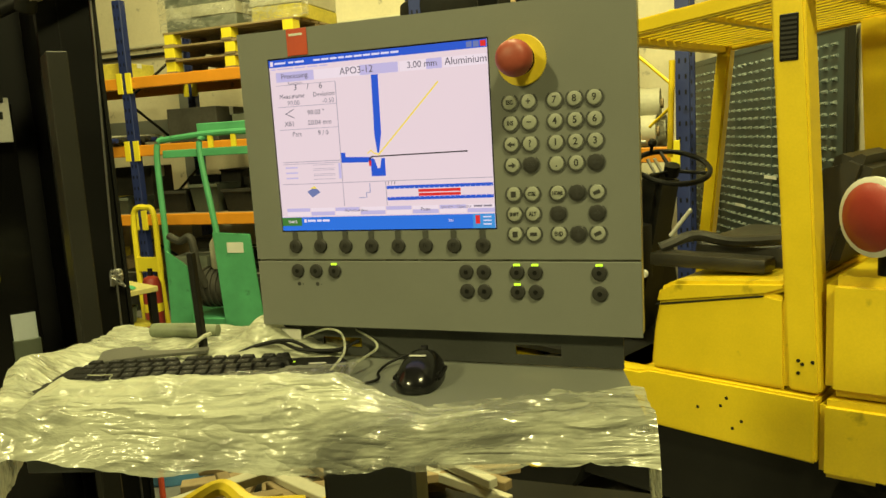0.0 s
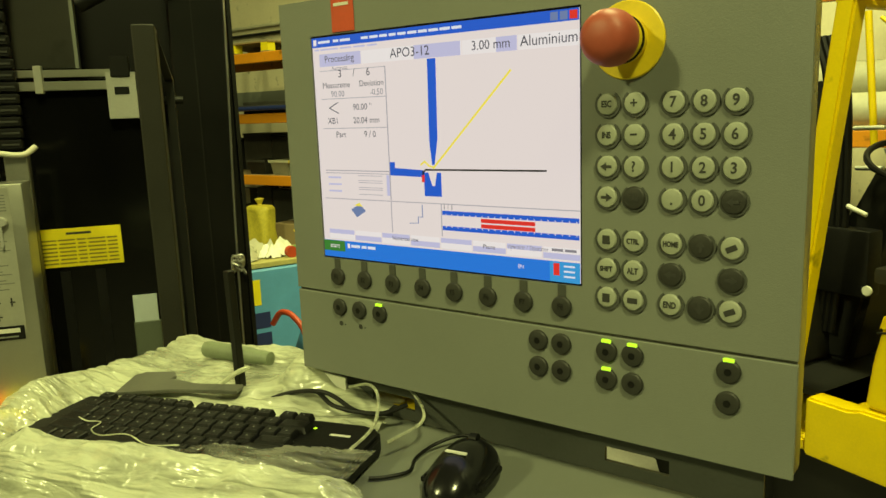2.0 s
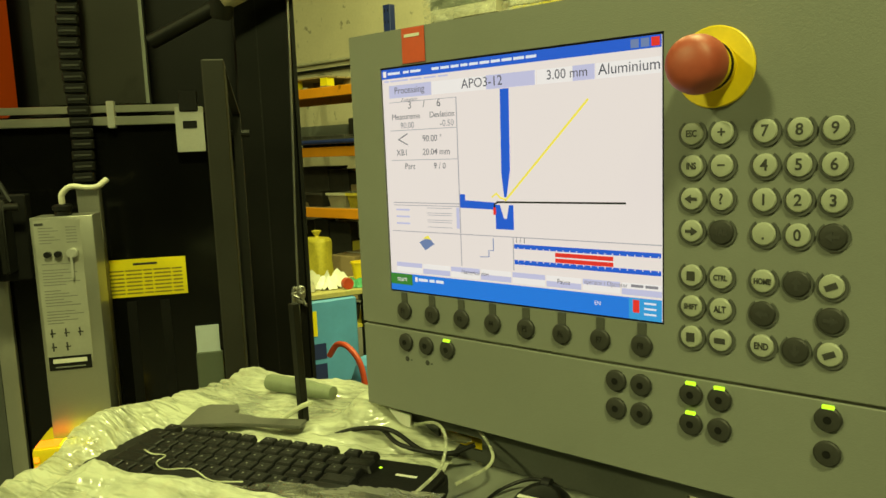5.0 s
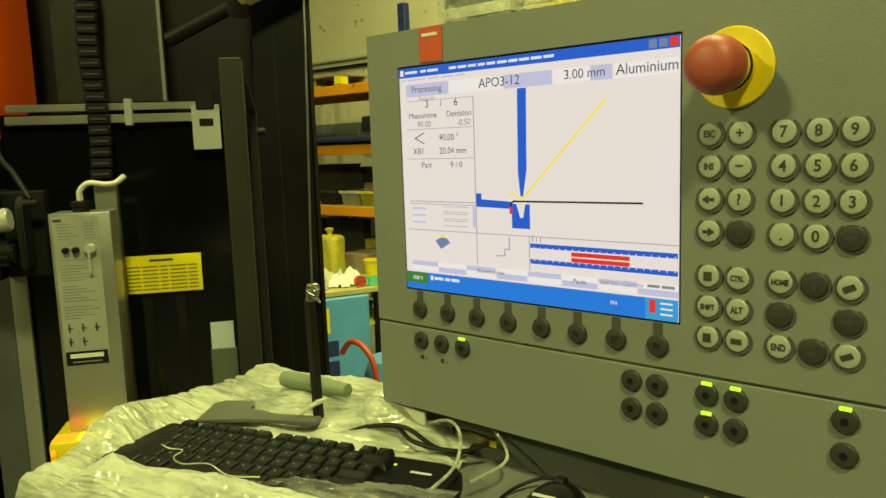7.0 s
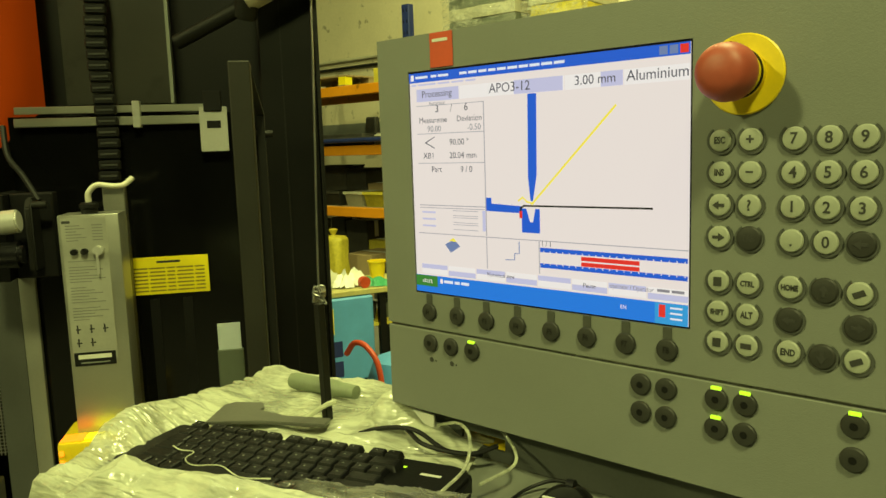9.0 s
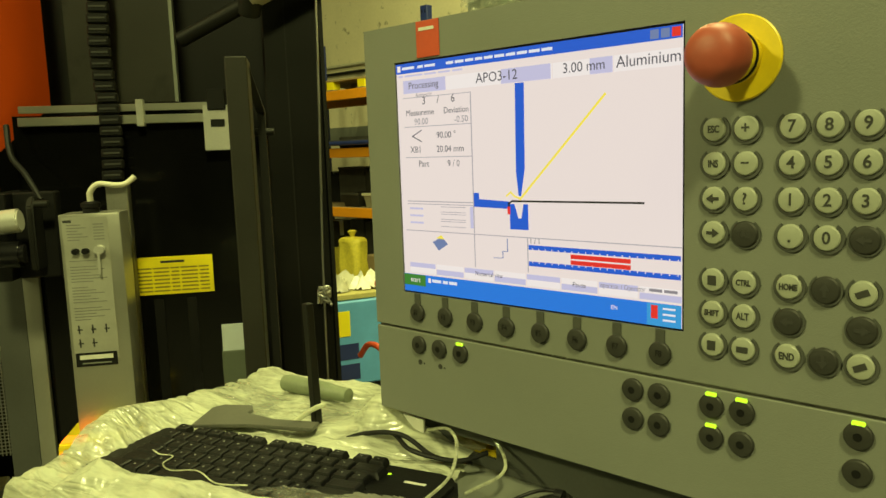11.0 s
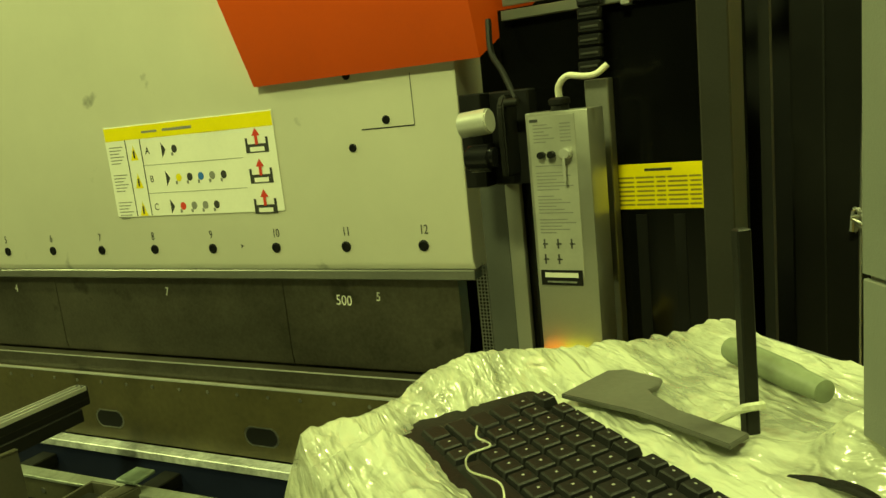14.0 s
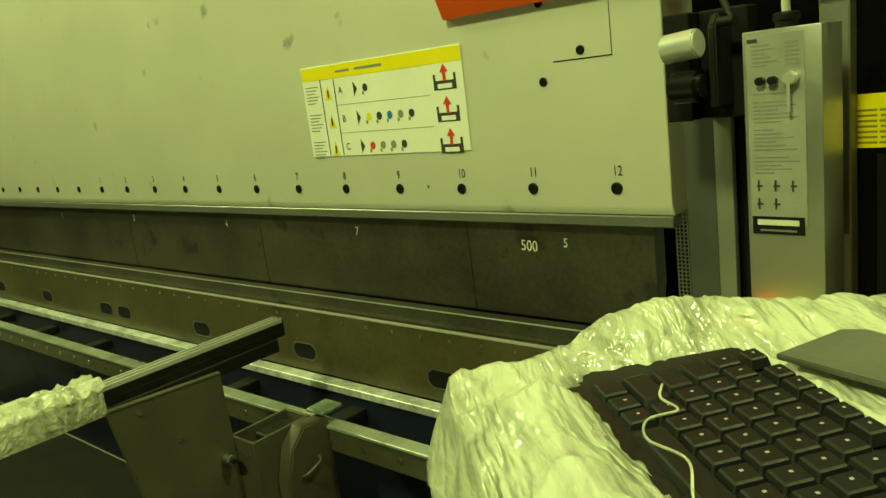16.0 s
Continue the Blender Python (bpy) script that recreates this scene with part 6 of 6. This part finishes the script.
for k in range(5):
    part("stock_label", cube(0.3 + 0.5 * k, 0.48 + 0.5 * k, -0.036, -0.034, (1.43, 1.42, 0.9, 1.12, 0.86)[k], (1.45, 1.44, 0.92, 1.14, 0.88)[k]), LABEL, lp)

# green trolley
gt = thing("green_trolley", pose(-3.86, 4.95, 0, 0, 0, 4), "green tubular steel trolley with a dark motor between side plates", "trolley")
for x, dx in ((-0.35, 0.0), (0.02, 0.16)):
    part("frame_tube", tube([(x + dx, -0.1, 0.1), (x - 0.01 + 0.62 * dx, -0.08, 0.8), (x - 0.03 + 0.1 * dx, -0.05, 1.5), (x + 0.03, -0.02, 1.62)], 0.024, 8), GREEN, gt)
part("top_bar", tube([(-0.35, -0.03, 1.60), (0.1, -0.03, 1.63), (0.55, -0.03, 1.63)], 0.024, 8), GREEN, gt)
part("rail_plate", cube(-0.33, 0.6, -0.05, -0.03, 1.46, 1.52, bevel=0.004), GREEN, gt)
part("rail_plate", cube(-0.02, 0.6, -0.02, 0.0, 1.62, 1.71, bevel=0.004), GREEN, gt)
for x in (0.1, 0.3, 0.5):
    part("rail_tie", cube(x - 0.02, x + 0.02, -0.045, -0.021, 1.52, 1.62, bevel=0.003), STICKYEL, gt)
part("side_plate", outline([(-0.36, 0.12), (-0.14, 0.12), (-0.16, 0.62), (-0.33, 0.74)], "y", -0.14, -0.12, 0.004), GREEN, gt, "green steel side plate")
part("side_plate", outline([(0.14, 0.12), (0.48, 0.12), (0.42, 0.86), (0.10, 0.88)], "y", -0.14, -0.12, 0.004), GREEN, gt, "green steel side plate")
part("plate_label", cube(0.22, 0.36, -0.143, -0.1405, 0.72, 0.80), LABEL, gt)
part("base_frame", cube(-0.36, 0.5, -0.12, 0.3, 0.12, 0.2, bevel=0.006), GREEN, gt)
part("motor", cylinder((-0.16, 0.05, 0.42), (0.18, 0.05, 0.42), 0.15, seg=24, bevel=0.02), DARKSTOCK, gt, "dark ribbed motor")
for k in range(5):
    part("motor_rib", lathe([(0.14, -0.008), (0.165, -0.008), (0.165, 0.008), (0.14, 0.008)], 24), DARKSTOCK, gt, "", pose(-0.1 + 0.05 * k, 0.05, 0.42, 0, 90, 0))
part("pipe", tube([(-0.28, -0.15, 0.86), (-0.18, -0.16, 0.82), (-0.08, -0.16, 0.84), (-0.05, -0.15, 0.6), (-0.03, -0.1, 0.45)], 0.03, 10), DARKSTOCK, gt, "dark bent pipe")
part("bottle", lathe([(0.06, 0), (0.07, 0.02), (0.07, 0.2), (0.03, 0.26), (0.001, 0.26)], 16), PALESTOCK, gt, "", pose(0.02, 0.05, 0.57))
for x in (-0.28, 0.4):
    part("castor", lathe([(0.02, -0.02), (0.055, -0.02), (0.06, 0.0), (0.055, 0.02), (0.02, 0.02)], 18), TYRE, gt, "", pose(x, -0.05, 0.06, 90))

# bench with clutter, blue unit, extinguisher
BN = pose(-3.49, 3.88, 0, 0, 0, 68)
bench = thing("work_bench", BN, "small cluttered workbench with a pale worn top", "bench")
part("bench_top", cube(-0.95, 0.0, 0.0, 0.5, 0.625, 0.66, bevel=0.004), shade("pale_bench_board", (0.5, 0.44, 0.16), 0.7, 0, 0.2, 60, 5, 0.2), bench)
for x in (-0.9, -0.22, -0.03):
    for y in (0.04, 0.46):
        part("leg", cube(x - 0.022, x + 0.022, y - 0.022, y + 0.022, 0.0, 0.625), BLACK, bench)
part("lower_shelf", cube(-0.9, -0.02, 0.05, 0.48, 0.40, 0.42), YELSTOCK, bench)
for k in range(4):
    o = thing("parts_tub", BN @ pose(-0.12 - 0.13 * k, 0.2, 0.421, 0, 0, 20 * k), "grey tub of fittings on the bench shelf", "tub", group="tubs")
    part("tub", lathe([(0.04, 0), (0.055, 0.10), (0.06, 0.10), (0.06, 0.107), (0.05, 0.107), (0.04, 0.012), (0.001, 0.012)], 16), (GREYSTOCK, DARKSTOCK, YELSTOCK, GREYSTOCK)[k], o)
def rag_fold(x, y):
    return (x, y, 0.004 + 0.075 * max(0, 1 - (x * x + y * y) / 0.005) * ridged(x, y, 16, 1.0))
for k, (u, v) in enumerate(((-0.42, 0.16), (-0.20, 0.10), (-0.50, 0.24), (-0.34, 0.20), (-0.26, 0.17), (-0.60, 0.14))):
    o = part("rag", sheet(12, 12, -0.07, 0.07, -0.07, 0.07, lambda x, y: x * x + y * y < 0.0046, rag_fold), (WHITE, GREEN, PALESTOCK)[k % 3])
    o.matrix_world = BN @ pose(u, v, 0.661, 0, 0, 40 * k) @ Matrix.Diagonal((1.3, 1.3, 1.5 if k % 3 != 1 else 0.7, 1))
    tagged(o, ("white", "green", "pale")[k % 3] + " crumpled rag on the workbench", "rag", group="rags")
yb = thing("yellow_tub", BN @ pose(-0.14, 0.3, 0.661, 0, 0, 15), "yellow plastic tub on the workbench", "tub")
part("tub", lathe([(0.045, 0), (0.06, 0.12), (0.066, 0.12), (0.066, 0.13), (0.054, 0.13), (0.042, 0.012), (0.001, 0.012)], 20), YELLOW, yb)
tin = thing("tape_reel", BN @ pose(-0.33, 0.05, 0.697, 90, 0, 5), "red tape reel standing on the workbench", "tape reel")
part("reel", lathe([(0.012, -0.02), (0.036, -0.02), (0.036, 0.02), (0.012, 0.02)], 22), REDTAG, tin)
blue = thing("blue_unit", BN @ pose(-0.30, -0.02, 0), "light blue machine unit with a yellow sign", "machine unit")
part("casing", cube(-0.5, 0.0, 0.0, 0.4, 0.08, 0.62, bevel=0.01), CYAN, blue)
part("sign", cube(-0.46, -0.27, -0.003, 0.001, 0.40, 0.56), STICKYEL, blue)
for k in range(2):
    part("vent", cube(-0.46, -0.22, -0.003, 0.001, 0.12 + 0.13 * k, 0.22 + 0.13 * k), BLUE, blue)
part("base", cube(-0.48, -0.02, 0.02, 0.38, 0.0, 0.08), ANTHRA, blue)
hose = part("red_hose", tube([(-2.60, 2.5, 0.64), (-2.54, 2.5, 0.70), (-2.46, 2.5, 0.69), (-2.39, 2.5, 0.60), (-2.37, 2.5, 0.35), (-2.37, 2.5, 0.01)], 0.013, 10), REDTAG)
tagged(hose, "red hand rail hoop standing on the floor", "rail")
cyl = thing("blue_gas_bottle", pose(-2.5, 2.75, 0), "pale blue gas bottle on the floor", "gas bottle")
part("bottle", lathe([(0.15, 0), (0.16, 0.02), (0.16, 0.5), (0.13, 0.58), (0.05, 0.61), (0.001, 0.61)], 24), CYAN, cyl)
ext = thing("fire_extinguisher", pose(-4.55, 5.0, 0), "red fire extinguisher standing on the floor", "extinguisher")
part("cylinder_body", lathe([(0.07, 0), (0.078, 0.01), (0.078, 0.42), (0.06, 0.48), (0.025, 0.50), (0.001, 0.50)], 20), RED, ext)
part("valve", cylinder((0, 0, 0.5), (0, 0, 0.56), 0.02, seg=12), BLACK, ext)
part("band", lathe([(0.079, 0.2), (0.0795, 0.21), (0.0795, 0.26), (0.079, 0.27), (0.001, 0.27)], 20), STICKYEL, ext)
yf = thing("tube_stand", pose(-4.72, 5.2, 0), "yellow tubular steel stand beside the rack", "stand")
part("hoop", tube([(-0.12, 0, 0.0), (-0.13, 0, 0.6), (-0.11, 0, 1.0), (0.02, 0, 1.05), (0.10, 0, 0.98), (0.1, 0, 0.5), (0.12, 0, 0.0)], 0.025, 8), STICKYEL, yf)
part("cross_bar", cube(-0.12, 0.12, -0.02, 0.02, 0.5, 0.62), STICKYEL, yf)

# offcuts and straps on the floor below the tray
for k in range(34):
    long, wide = random.uniform(0.18, 0.30), random.uniform(0.010, 0.022)
    o = part("timber_offcut", cube(-long, long, -wide, wide, 0, 0.022, bevel=0.002), (WOOD, PALESTOCK, CARD, WOOD)[k % 4])
    o.matrix_world = pose(random.uniform(-1.2, -0.68), random.uniform(1.2, 1.65), 0.621 + 0.023 * (k // 5), random.uniform(-4, 4), random.uniform(-3, 3), random.choice((-1, 1, 1)) * random.uniform(18, 70))
    tagged(o, "pale timber offcut in a heap on a stand", "offcut", group="offcuts")
sd = thing("offcut_stand", pose(-0.8, 1.45, 0), "low dark steel stand carrying timber offcuts", "stand")
part("stand_top", cube(-0.6, 0.6, -0.35, 0.35, 0.58, 0.62, bevel=0.004), ANTHRA, sd)
for x in (-0.55, 0.55):
    for y in (-0.3, 0.3):
        part("leg", cube(x - 0.03, x + 0.03, y - 0.03, y + 0.03, 0, 0.58), ANTHRA, sd)
for k in range(3):
    o = part("yellow_strap", tube([(-1.15 + 0.28 * k, 1.2, 0.75), (-1.05 + 0.28 * k, 1.25, 0.80), (-0.95 + 0.28 * k, 1.22, 0.79), (-0.88 + 0.28 * k, 1.3, 0.76)], 0.018, 8), YELLOW)
    tagged(o, "coiled yellow strap lying on the offcuts", "strap", group="straps")
